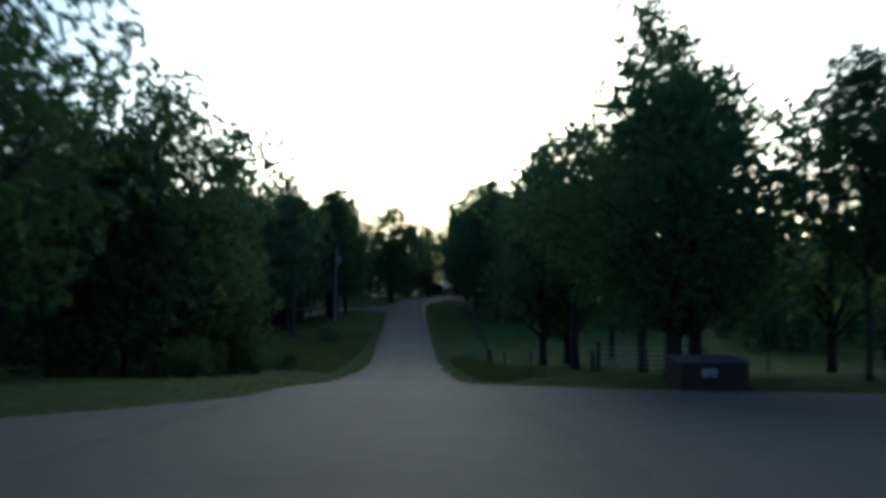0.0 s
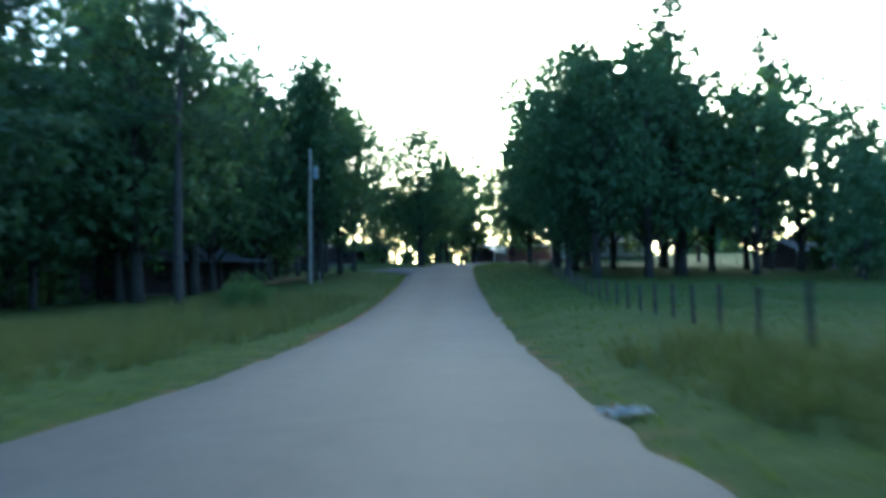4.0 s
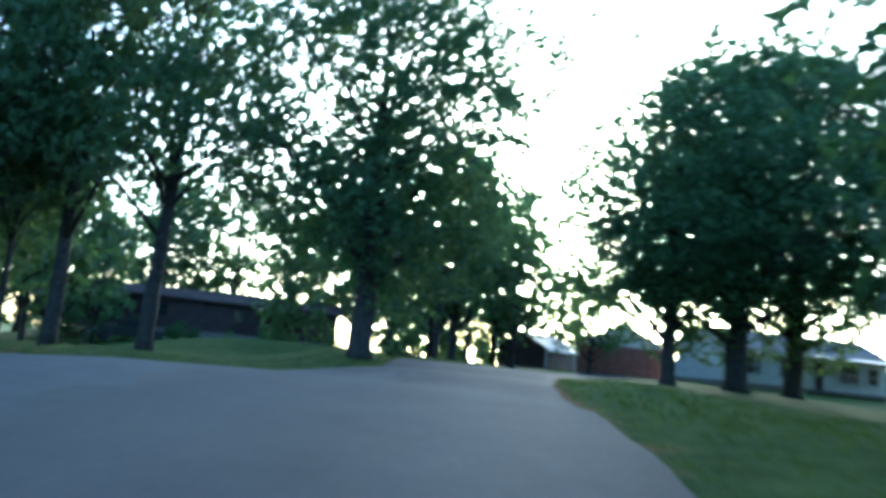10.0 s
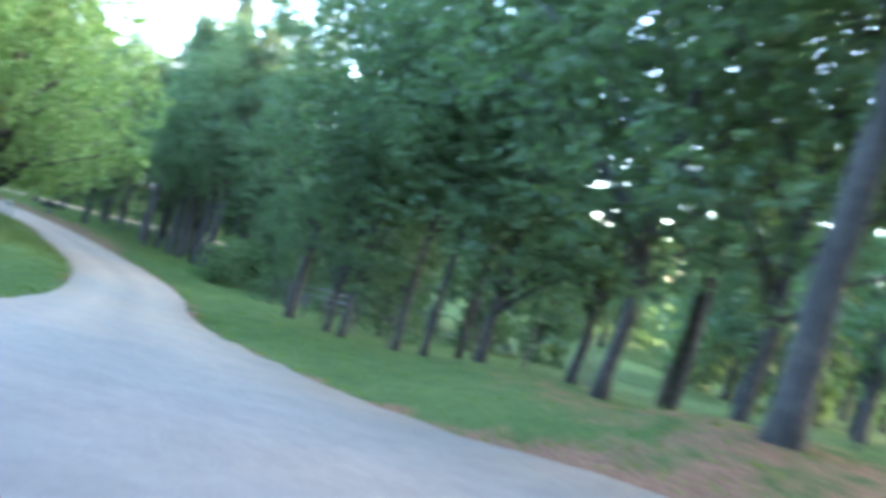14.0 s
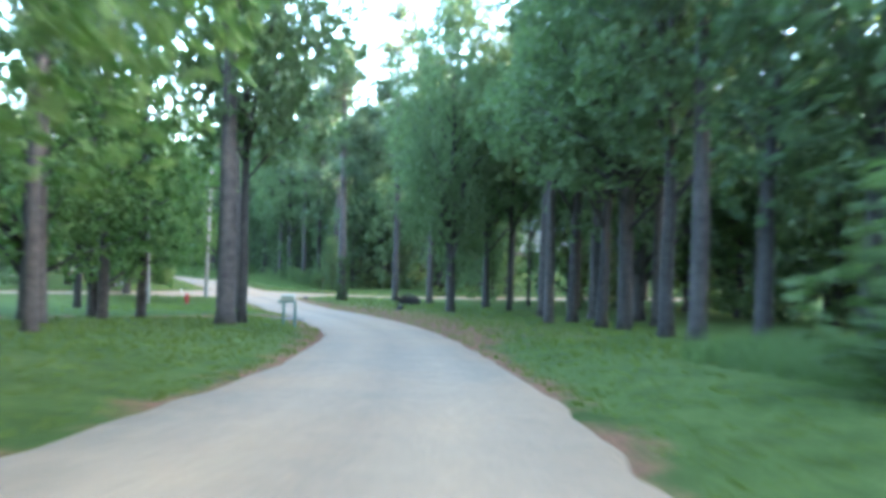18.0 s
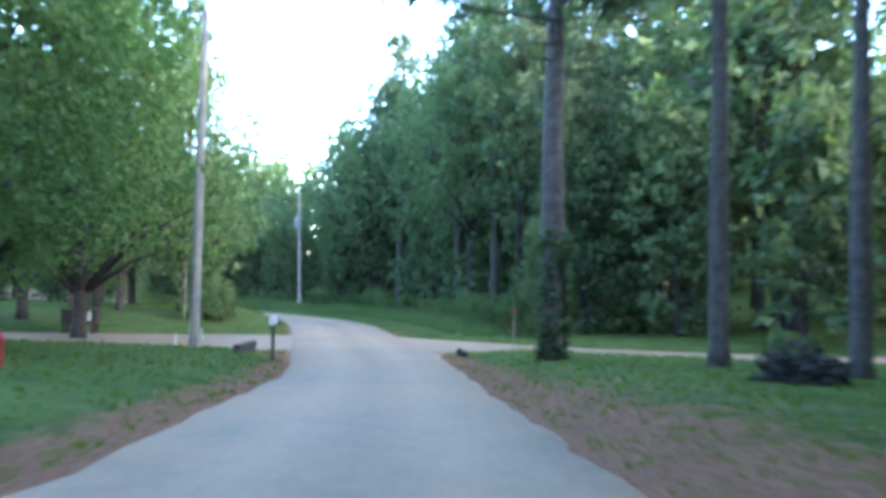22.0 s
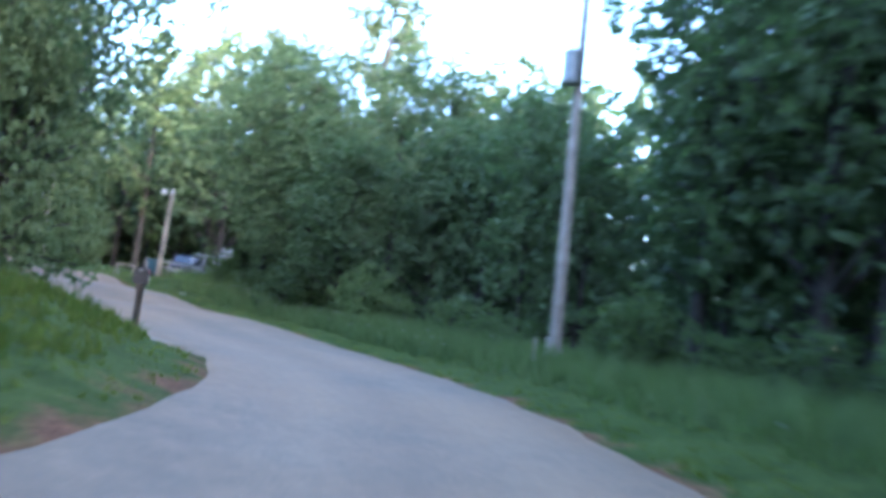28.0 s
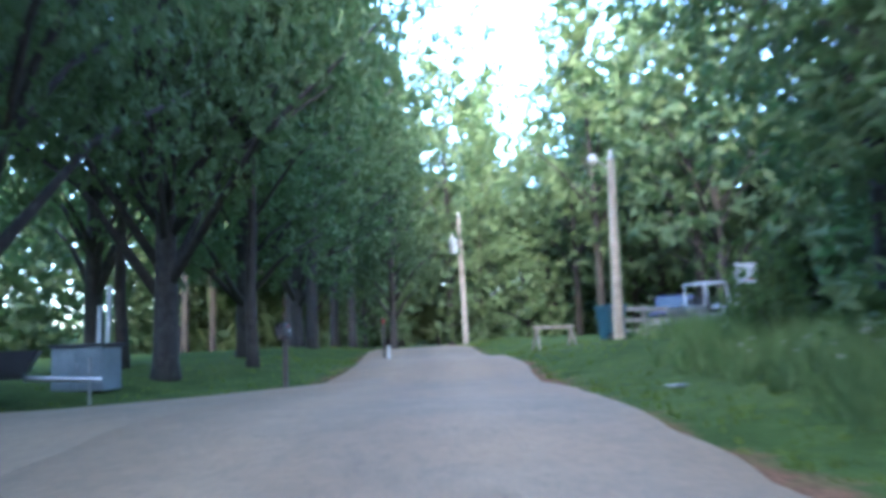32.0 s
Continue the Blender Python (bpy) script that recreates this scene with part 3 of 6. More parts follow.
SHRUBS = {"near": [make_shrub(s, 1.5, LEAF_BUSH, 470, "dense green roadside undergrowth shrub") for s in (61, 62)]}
SHRUBS["far"] = SHRUBS["near"]
KINDS = [BIG_OAKS, OVERHANGS, THINS, LOWS, OAKS, TALLS, BRIGHTS, PINES, YOUNGS, SHRUBS]
used = set()
rand = random.Random(7)


def plant(kinds, x, y, s=1.0, tall=None, group="roadside trees", label="", near=False):
    kind = kinds[rand.randrange(len(kinds))]
    away = float(off_track(x, y))
    level = kind["near"] if near or away < 7.0 else kind["mid" if away < 14.0 and "mid" in kind else "far"]
    src = level[rand.randrange(len(level))]
    wide = s * rand.uniform(0.92, 1.08)
    m = Matrix.LocRotScale((x, y, z_at(x, y) - 0.03), Euler((0, 0, rand.uniform(0, 6.28))), (wide, wide, tall if tall else s * rand.uniform(0.9, 1.12)))
    if src.name not in used:
        used.add(src.name)
        ob = src
    else:
        ob = copy_thing(src, m)
    ob.matrix_basis = m
    return tagged(ob, label, group=group)


def grove(kinds, x0, y0, x1, y1, depth, n, s=1.0, side=1, group="woods", clear=2.5):
    """n trees scattered along a line, back from it to the given depth."""
    d = Vector((x1 - x0, y1 - y0, 0))
    nrm = Vector((-d.y, d.x, 0)).normalized() * side
    for k in range(n):
        f, g = (k + rand.uniform(0.1, 0.9)) / n, rand.random() ** 1.3 * depth
        p = Vector((x0, y0, 0)) + d * f + nrm * g
        if off_road(p.x, p.y) > clear:
            plant(kinds, p.x, p.y, s * rand.uniform(0.85, 1.15), group=group)


# first hill: woods on the west side, pines and oaks by the crossing, pasture behind a fence
grove([OAKS, TALLS, YOUNGS], -10, -76, -10, -63, 14, 9, 0.9, 1)
grove([YOUNGS, OAKS], -10.5, -50, -9.5, -29, 6, 8, 0.95, 1)
grove([YOUNGS], -13, -50, -20, 0, 8, 9, 1.0, 1)
grove([OAKS, TALLS, PINES], -20, -46, -22, 4, 18, 14, 0.68, 1)
plant([PINES], -17.5, 10, 1.1, 0.72)
grove([OAKS, TALLS], -20, 2, -17, 30, 8, 9, 0.85, 1)
for x, y in ((-18, 24), (-21, 31), (-16.5, 36), (-19, 47), (-23, 42), (-15.5, 29), (-25, 26), (-17, 52)):
    plant([OAKS], x, y, 1.1)
grove([OAKS, TALLS], -12, 45, -11, 57, 8, 5, 1.2, 1)
for x, y, w in ((-10.6, 56.2, 1.08), (-13.6, 59.4, 1.12), (-12.4, 51.0, 1.15), (-15.8, 45.5, 1.2), (-16.4, 22.4, 1.4)):
    plant([OAKS], x, y, w)
for x, y, w in ((1.6, 121, 1.0), (-1.5, 113, 1.05), (3.4, 131, 1.15), (-3.5, 121, 1.1)):
    plant([OAKS], x, y, w)
grove([OAKS, TALLS, YOUNGS], -26, 0, -22, 56, 14, 14, 1.15, 1)
for x, y, w in ((-9.4, -28.5, 0.75), (-11.5, -25.5, 0.95), (-13.5, -22.5, 1.0), (-12.5, -30, 1.0)):
    plant([YOUNGS], x, y, w, near=True)
plant([PINES], -13.4, 20, 1.0, 0.9)
for x, y in ((7.4, -47.5), (8.6, -46)):
    plant([OAKS], x, y, 0.9, 0.7)
# unseen oaks round the starting point, added only to shade the road there
for x, y in ((-7.5, -79), (-8.5, -86), (7.5, -79), (7, -87), (6.5, -97), (-7, -98), (13, -76), (-14, -73), (-11.5, -70)):
    plant([BIG_OAKS], x, y, 1.05, 1.05)
for x, y in ((7.9, -19.2), (9.9, -16.8)):
    plant([OAKS], x, y, 1.0, 0.95, near=True)
for x, y in ((14, -12), (12, -36), (19, -34)):
    plant([OAKS, TALLS], x, y, 0.92)
for x, y in ((10.4, -40.5), (11, -36.5)):
    plant([OAKS], x, y, 0.85, near=x < 12)
plant([TALLS], 8.6, -26.2, 1.1, 0.85, near=True)
for x, y in ((11, -31), (13.5, -28), (22, -50), (24, -38)):
    plant([PINES], x, y, 1.0, 0.95)
plant([THINS], 12.8, -48.5, 0.8, 0.72, near=True)
plant([THINS], 15.5, -46.5, 0.8, 0.7, near=True)
grove([YOUNGS, OAKS], 22, -44, 34, -42, 8, 3, 0.7, 1)
grove([YOUNGS, OAKS], 26, -30, 34, 44, 14, 20, 0.9, -1)
for x, y in ((27, 36), (30, 41), (33, 47), (36, 53), (31, 51), (40, 60), (25, 31), (44, 70), (29, 29), (35, 44), (46, 62)):
    plant([YOUNGS, OAKS], x, y, 0.8)
# second rise: trees behind the pasture and round the houses
for x, y in ((10.5, 42), (14.6, 43), (18, 46), (23, 44), (17, 54), (22, 52), (28, 48), (27, 58)):
    plant([OAKS], x, y, 1.22)
for x, y in ((16, 50), (20, 60), (14.5, 57)):
    plant([TALLS, PINES], x, y, 1.15)
plant([OVERHANGS], 9.6, 60.5, 1.32, 1.15)
plant([BIG_OAKS], 10.4, 53.6, 1.12, 1.1, label="large dark oak leaning its boughs over the road")
plant([BIG_OAKS], 8.6, 43.5, 0.72, 0.8, label="large dark oak behind the pasture fence")
plant([PINES], 17.8, 47.2, 1.3, 1.25, label="tall pine standing above the oaks")
plant([BIG_OAKS], 10.6, 100.5, 1.05, 1.0)
plant([BIG_OAKS], 14.6, 101.5, 1.5, 1.12, label="broad dark oak with a thick trunk near the white house")
plant([BIG_OAKS], 18.6, 104, 1.4, 1.15)
plant([BIG_OAKS], 27, 97, 1.25, 1.1)
for x, y in ((21.5, 68), (12, 52), (30, 60)):
    plant([PINES], x, y, 1.1)
for x, y in ((33, 70), (36, 84), (13, 62.5), (13, 75), (17, 71)):
    plant([OAKS], x, y, 1.25)
# beyond the junction
for x, y, w, h in ((27, 88, 1.3, 1.1), (33, 104, 1.3, 1.0), (38, 112, 1.3, 1.0), (9.5, 123, 0.7, 0.68)):
    plant([OAKS], x, y, w, h)
for x, y in ((-2.5, 109), (-5, 104), (-0.5, 116), (-8, 112), (-12, 108)):
    plant([TALLS, YOUNGS], x, y, 0.9)
plant([BIG_OAKS], -4.6, 87.2, 1.12, 1.0, label="large spreading oak on the verge at the junction")
for x, y in ((-33, 119), (-8, 130), (-3.5, 125)):
    plant([YOUNGS, OAKS], x, y, 0.9)
plant([OAKS], -44, 104, 1.35)
for x, y, w, h in ((-17, 131.5, 1.4, 1.15), (-11, 130, 1.3, 1.05), (-25, 95.5, 1.2, 1.05), (-23, 133, 1.4, 1.2), (-29, 130.5, 1.3, 1.1)):
    plant([OAKS], x, y, w, h)
for x, y in ((1, 137), (4, 145), (9, 142), (-6, 140), (12, 152), (-2, 128), (3, 118)):
    plant([OAKS, YOUNGS], x, y, 0.85)
grove([YOUNGS, OAKS], -80, 138, -56, 142, 12, 6, 1.0, 1)
# row along the lane, a field behind it
for x, y, w, h in ((-22.85, 82.2, 1.2, 1.15), (-19.85, 84.3, 1.25, 1.15), (-46.0, 78.6, 0.95, 0.95), (-32.7, 86.9, 1.3, 1.1)):
    plant([TALLS], x, y, w, h, near=True)
for x, y, w in ((-19.0, 86.7, 1.35), (-33.2, 84.3, 1.4), (-28.7, 82.7, 1.45), (-43.0, 84.6, 1.3), (-39.6, 81.3, 1.35), (-42.9, 79.6, 1.2), (-41.6, 79.9, 1.25), (-37.4, 81.6, 1.2), (-35.4, 82.6, 1.2), (-25.6, 83.6, 1.25), (-21.6, 86.2, 1.2)):
    plant([LOWS, THINS], x, y, w * 0.95, w * rand.uniform(0.75, 0.9), near=True)
plant([TALLS], -16.6, 86.2, 1.45, 1.15, near=True)
plant([TALLS], -13.2, 87.2, 1.5, 1.25, near=True)
grove([OAKS, YOUNGS], -120, 116, -26, 126, 10, 18, 1.1, 1)
for k in range(7, 26):
    plant([YOUNGS, OAKS, TALLS], -12 - 2.3 * k + rand.uniform(-1, 1), 117 - 0.32 * k + rand.uniform(-2, 3), 1.15)
grove([OAKS, YOUNGS, TALLS], -104, 84, -52, 86, 9, 15, 1.0, 1)
grove([YOUNGS], -72, 78, -47, 80, 5, 5, 0.75, 1)
# lawn and pines on the inside of the bend
plant([BRIGHTS], -59.0, 64.4, 1.45, 1.35)
for x, y in ((-52.5, 62.2), (-56, 60.5)):
    plant([BRIGHTS], x, y, 0.95)
for x, y in ((-67, 55), (-58, 53), (-75, 49), (-50, 58), (-42, 56)):
    plant([BRIGHTS, OAKS], x, y, 1.0)
grove([OAKS, YOUNGS, TALLS], -80, 40, -40, 48, 14, 12, 1.1, -1)
plant([PINES], -80.1, 59.9, 1.55, 1.1, label="thick grey pine trunk beside the lane with a high crown")
plant([THINS], -82.1, 59.6, 1.5, 1.5, label="slim leaning tree beside the thick pine")
plant([PINES], -98.8, 51.7, 1.25, 1.0)
for x, y, w in ((-96.3, 69.8, 1.2), (-91.3, 71.5, 1.25), (-105.9, 65.5, 1.0), (-116.8, 56.8, 1.15), (-108.5, 71.1, 1.1), (-95.2, 72.4, 1.2), (-114.6, 60.0, 1.0)):
    plant([PINES, TALLS], x, y, w, near=True)
for x, y in ((-102.0, 67.4), (-110.2, 67.8), (-112.6, 64.4), (-104.2, 69.4)):
    plant([THINS], x, y, 1.3, 1.3)
for x, y in ((-70.3, 59.6), (-74.2, 57.0), (-80.8, 54.7)):
    plant([PINES], x, y, 0.8, 0.85, label="slim grey-barked pine with airy foliage")
vined_pine = plant([PINES], -116.9, 52.4, 1.5, 1.05, label="tall thick-trunked pine wrapped in dark vines")
for x, y in ((-84.5, 73.6), (-78.5, 75.6), (-88, 52)):
    plant([PINES, TALLS], x, y, 1.1)
plant([BIG_OAKS], -100.3, 64.2, 0.68, 1.05, label="tall oak with a thick pale grey forked trunk")
for x, y, w in ((-108, 40.5, 1.0), (-117, 33.5, 1.15)):
    plant([BRIGHTS], x, y, w, near=True)
for x, y in ((-86.5, 50.5), (-77.5, 54), (-92, 46)):
    plant([TALLS, BRIGHTS], x, y, 1.0)
for x, y in ((-63.5, 83), (-68.5, 81.5), (-74, 79), (-80, 74.8), (-86, 72.8), (-93, 74.5)):
    plant([OAKS, TALLS], x, y, 1.1)
grove([YOUNGS], -96, 80, -62, 86, 4, 9, 1.0, 1)
for x, y in ((-70, 79), (-76, 77), (-82, 78), (-88, 75), (-92, 80), (-104, 71), (-108, 75), (-119, 71), (-100, 80), (-90, 70.5), (-96, 76)):
    plant([TALLS, PINES], x, y, 1.0)
grove([YOUNGS, OAKS], -120, 76, -76, 88, 8, 12, 1.0, 1)
for x, y in ((-136, 61.5), (-146, 73.5), (-139, 74.5), (-133, 73), (-148, 60), (-152, 78), (-143, 79)):
    plant([OAKS, TALLS, YOUNGS], x, y, 1.1)
for x, y in ((-112, 73), (-117, 70.5), (-107, 78), (-113, 80), (-119, 76), (-128.5, 74), (-131, 79), (-104, 84), (-127, 85), (-98, 84), (-110, 70.5), (-129, 58), (-133.5, 61)):
    plant([YOUNGS, OAKS], x, y, 1.05)
for x, y in ((-103, 73), (-115.5, 66), (-119, 64.2), (-100.5, 74.5), (-88, 73.8)):
    plant([PINES, THINS], x, y, 0.95)
# woods on the outside of the last bend
grove([YOUNGS], -129, 52, -152, 28.5, 4, 13, 1.0, -1)
grove([OAKS, TALLS], -131, 58, -158, 32, 8, 12, 1.25, -1)
grove([PINES], -128, 62, -160, 32, 10, 10, 1.05, -1)
for x, y in ((-141, 38.5), (-143.5, 36.5), (-146, 35.5), (-148.5, 32.5), (-151, 30), (-152.5, 27), (-139, 41), (-136.5, 43.5), (-133, 46.5), (-155, 24)):
    plant([PINES, TALLS], x, y, 1.1)
for x, y in ((-131.5, 24.5), (-128.5, 21), (-124.5, 24), (-120.5, 25.5)):
    plant([PINES, OAKS], x, y, 0.95)
grove([YOUNGS], -155, 26, -158, 2, 4, 9, 1.0, -1)
grove([OAKS, TALLS], -160, 28, -161, 12, 8, 5, 1.2, -1)
grove([OAKS, TALLS], -161, 8, -163, -8, 8, 5, 0.8, -1)
grove([OAKS, YOUNGS, PINES], -166, -12, -168, -60, 10, 11, 1.2, -1)
grove([OAKS, TALLS, YOUNGS], -140, -52, -172, -62, 14, 15, 1.25, 1)
for x, y, t in ((-139, -49, 1.4), (-143, -52, 1.3), (-147, -54, 1.45), (-150, -60, 1.4), (-146, -47, 1.2), (-154, -64, 1.5), (-158, -70, 1.45), (-161, -66.5, 1.3), (-164, -73, 1.5), (-151, -70, 1.5), (-144, -64, 1.5), (-137, -58, 1.4), (-171, -72, 1.45), (-177, -62, 1.4), (-171, -58, 1.3), (-166, -53, 1.25), (-161.5, -50, 1.15), (-176, -50, 1.35)):
    plant([OAKS, TALLS, YOUNGS], x, y, 1.2, t * 1.08 if t > 1.3 else None)
for x, y in ((-168, -47), (-172, -40), (-175, -30), (-171, -22), (-158.8, -53), (-150.5, -52)):
    plant([YOUNGS, OAKS], x, y, 1.15)
plant([YOUNGS], -155.2, 3.0, 1.1, 0.8, label="dark dense roadside thicket")
plant([YOUNGS], -156.4, -1.6, 1.2, 1.0, label="dark dense roadside thicket")
plant([YOUNGS], -129.6, 47.4, 0.5, 0.55)
for x, y in ((-118.5, 63.6), (-127.5, 64.2)):
    plant([YOUNGS], x, y, 0.85, 0.8)
plant([TALLS], -155.4, 19.2, 1.0, 0.85)
plant([OAKS], -154.6, 22.8, 1.0, 1.1)
plant([OAKS], -156.5, -3.5, 0.95, 0.85)
plant([TALLS], -158, -8, 1.1, 0.85)
plant([YOUNGS], -159.5, -6.0, 1.0)
plant([OAKS], -161.5, -11, 1.0, 0.9)
# left of the last stretch
for x, y in ((-141.6, 7.2), (-142.2, 2.9), (-139, 4.5)):
    plant([YOUNGS], x, y, 0.85)
plant([OAKS], -129, 27, 1.0, 1.05)
plant([PINES], -127.5, 24, 0.9, 0.85)
for x, y in ((-141.4, 5.2), (-140, -1), (-141, -20), (-137, -14), (-145, -24), (-146.5, -33), (-136, 2)):
    plant([OAKS], x, y, 1.15)
plant([OVERHANGS], -144.4, -12.4, 0.85, 0.95, label="wide dark tree hanging over the lane beside the driveway")
for x, y, w in ((-142.6, -16.5, 1.4), (-146.0, -14.6, 1.35)):
    plant([THINS], x, y, w, 1.15, near=True)
plant([OVERHANGS], -143.0, -6.0, 0.72, 0.95, label="wide dark tree with drooping boughs over the drive")
plant([OAKS], -151.3, -38, 0.9)
for x, y, h in ((-147.2, -30, 1.35), (-148.3, -43, 1.4), (-146, -38, 1.4), (-164, -42, 1.3), (-168, -37, 1.35), (-149.5, -48, 1.45), (-158, -62, 1.5)):
    plant([TALLS], x, y, 1.3, h)
for x, y in ((-135, 14), (-132, 20), (-137, 8)):
    plant([YOUNGS, OAKS], x, y, 0.9)
grove([OAKS, TALLS, YOUNGS], -112, 12, -132, -34, 16, 14, 1.15, 1)
grove([OAKS, YOUNGS, PINES], -92, 26, -116, 10, 10, 9, 1.1, -1)
for kind in KINDS:
    for p in kind["near"] + kind.get("mid", []) + kind["far"]:
        if p.name not in used:
            used.add(p.name)
            p.matrix_basis = pose(-60 - 7 * len(used), 20, z_at(-60 - 7 * len(used), 20))


def far_woods(line, depth, count, low, high, seed, leaf=1.8, n=42):
    """A deep belt of distant woods: many uneven crowns down to the ground, all one mass."""
    rng = np.random.default_rng(seed)
    pts = np.array(line, float)
    s = np.concatenate([[0], np.cumsum(np.hypot(*np.diff(pts, axis=0).T))])
    u = rng.uniform(0, s[-1], count)
    x = np.interp(u, s, pts[:, 0]) + rng.uniform(-depth, depth, count)
    y = np.interp(u, s, pts[:, 1]) + rng.uniform(-depth, depth, count)
    keep = np.array([float(off_road(a, b)) > 8 for a, b in zip(x, y)])
    x, y = x[keep], y[keep]
    z = road_level(x, y)
    h = rng.uniform(low, high, len(x))
    cs = []
    for a, b, c, t in zip(x, y, z, h):
        f = rng.uniform(0, 1, n)
        r = t * 0.27 * np.sin(np.pi * (0.15 + 0.8 * f)) ** 0.6 * rng.uniform(0.5, 1.05, n)
        w = rng.uniform(0, 6.283, n)
        cs.append(np.column_stack([a + r * np.cos(w), b + r * np.sin(w), c + 0.4 + f * t]))
    q, faces = sprays(np.vstack(cs), rng, 3, leaf, leaf * 0.35, 0.2)
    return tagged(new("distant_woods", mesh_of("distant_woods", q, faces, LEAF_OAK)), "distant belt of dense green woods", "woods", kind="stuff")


far_woods([(-34, -90), (-36, -20), (-40, 40), (-60, 30), (-90, 12), (-104, -10), (-112, -50)], 8, 190, 11, 17, 1, 1.2, 80)
far_woods([(-140, -60), (-165, -72), (-190, -60), (-188, 0), (-182, 50), (-185, 100), (-160, 128), (-110, 140), (-70, 152)], 8, 280, 12, 19, 2)
far_woods([(-112, -20), (-122, -45), (-132, -66), (-148, -72)], 7, 90, 11, 17, 6, 0.95, 120)
far_woods([(-158, 62), (-168, 45), (-174, 20), (-178, -10), (-180, -50)], 5, 110, 12, 18, 8, 1.0, 110)
far_woods([(-138, -68), (-150, -78), (-164, -80), (-178, -70), (-186, -52)], 4, 80, 9, 15, 9, 1.0, 110)
far_woods([(45, -95), (55, -40), (58, 30), (62, 90)], 8, 120, 9, 15, 3)
far_woods([(-20, 190), (20, 215), (70, 190), (110, 120)], 12, 70, 4, 8, 4)
# undergrowth along the woods
def thicket(x0, y0, x1, y1, depth, n, s):
    for k in range(n):
        f = (k + rand.random()) / n
        x, y = x0 + (x1 - x0) * f + rand.uniform(-1, 1) * depth, y0 + (y1 - y0) * f + rand.uniform(-1, 1) * depth
        if float(off_road(x, y)) > 2.4:
            plant([SHRUBS], x, y, s * rand.uniform(0.7, 1.25), group="undergrowth")


thicket(-129, 45, -140, 37.5, 1.2, 9, 0.8)
thicket(-143, 35, -151.5, 20, 1.0, 13, 0.75)
thicket(-152.5, 18, -155.5, 2, 1.2, 9, 0.8)
thicket(-9, -44, -8.5, -20, 1.5, 8, 0.7)
thicket(-10, 10, -9.5, 20, 1.5, 4, 0.6)
thicket(-61, 76.6, -64, 78, 0.8, 3, 1.1)
plant([SHRUBS], -157.0, -10.8, 0.95, group="undergrowth")
plant([SHRUBS], -156.0, -8.6, 0.6, group="undergrowth")
thicket(-9, 117, -28, 121.5, 0.8, 9, 0.6)
thicket(-126.4, 32, -127.5, 30, 0.4, 2, 0.9)
thicket(-156.8, -5, -157.5, -9.5, 0.6, 3, 0.55)


def ivy(tree, height, reach, n, seed):
    """A leafy sleeve of vines round a trunk, wide and ragged."""
    rng = np.random.default_rng(seed)
    z = rng.uniform(0.1, height, n)
    a = rng.uniform(0, 6.283, n)
    r = 0.2 + reach * (0.35 + 0.65 * np.abs(np.sin(z * 1.7 + 1.1 * np.sin(a)))) * rng.uniform(0.2, 1.0, n)
    q, faces = sprays(np.column_stack([r * np.cos(a), r * np.sin(a), z]), rng, 5, 0.17, 0.06, 0.5)
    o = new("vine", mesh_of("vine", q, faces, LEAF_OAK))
    o.parent = tree
    tagged(o, "dark leafy vine round the trunk")


ivy(vined_pine, 3.4, 0.1, 380, 5)


# ---------------------------------------------------------------- things
def part(name, bm, material, parent, label=""):
    me = bpy.data.meshes.new(name)
    bmesh.ops.recalc_face_normals(bm, faces=bm.faces[:])
    bm.to_mesh(me)
    bm.free()
    me.materials.append(material)
    ob = new(name, me)
    ob.parent = parent
    if label:
        ob["label"] = label
    return ob


def thing(name, m, label, category, group=""):
    ob = new(name)
    ob.matrix_basis = m
    return tagged(ob, label, category, group)


def on_ground(x, y, yaw=0.0, sink=0.03):
    return pose(x, y, z_at(x, y) - sink, 0, 0, yaw)


def box(size, at=(0, 0, 0), bevel=0.0, turn=None, bm=None):
    bm = bm or bmesh.new()
    m = Matrix.Translation(at) @ (turn.to_4x4() if turn else Matrix()) @ Matrix.Diagonal((*size, 1))
    made = bmesh.ops.create_cube(bm, size=1.0, matrix=m)
    if bevel:
        edges = list({e for v in made["verts"] for e in v.link_edges})
        bmesh.ops.bevel(bm, geom=edges, offset=bevel, segments=2, affect='EDGES', profile=0.7)
    return bm


def rod(a, b, r0, r1=None, sides=10, bm=None):
    """A tapered round bar from a to b."""
    bm = bm or bmesh.new()
    a, b = Vector(a), Vector(b)
    m = Matrix.Translation((a + b) / 2) @ (b - a).to_track_quat('Z', 'Y').to_matrix().to_4x4()
    bmesh.ops.create_cone(bm, cap_ends=True, segments=sides, radius1=r0, radius2=r0 if r1 is None else r1, depth=(b - a).length, matrix=m)
    return bm


def lathe(profile, sides=16):
    """A turned body from (radius, height) pairs."""
    bm = bmesh.new()
    rings = [[bm.verts.new((r * math.cos(2 * math.pi * k / sides), r * math.sin(2 * math.pi * k / sides), z)) for k in range(sides)] for r, z in profile]
    for p, q in zip(rings, rings[1:]):
        for k in range(sides):
            bm.faces.new((p[k], p[(k + 1) % sides], q[(k + 1) % sides], q[k]))
    bm.faces.new(rings[0][::-1])
    bm.faces.new(rings[-1])
    return bm


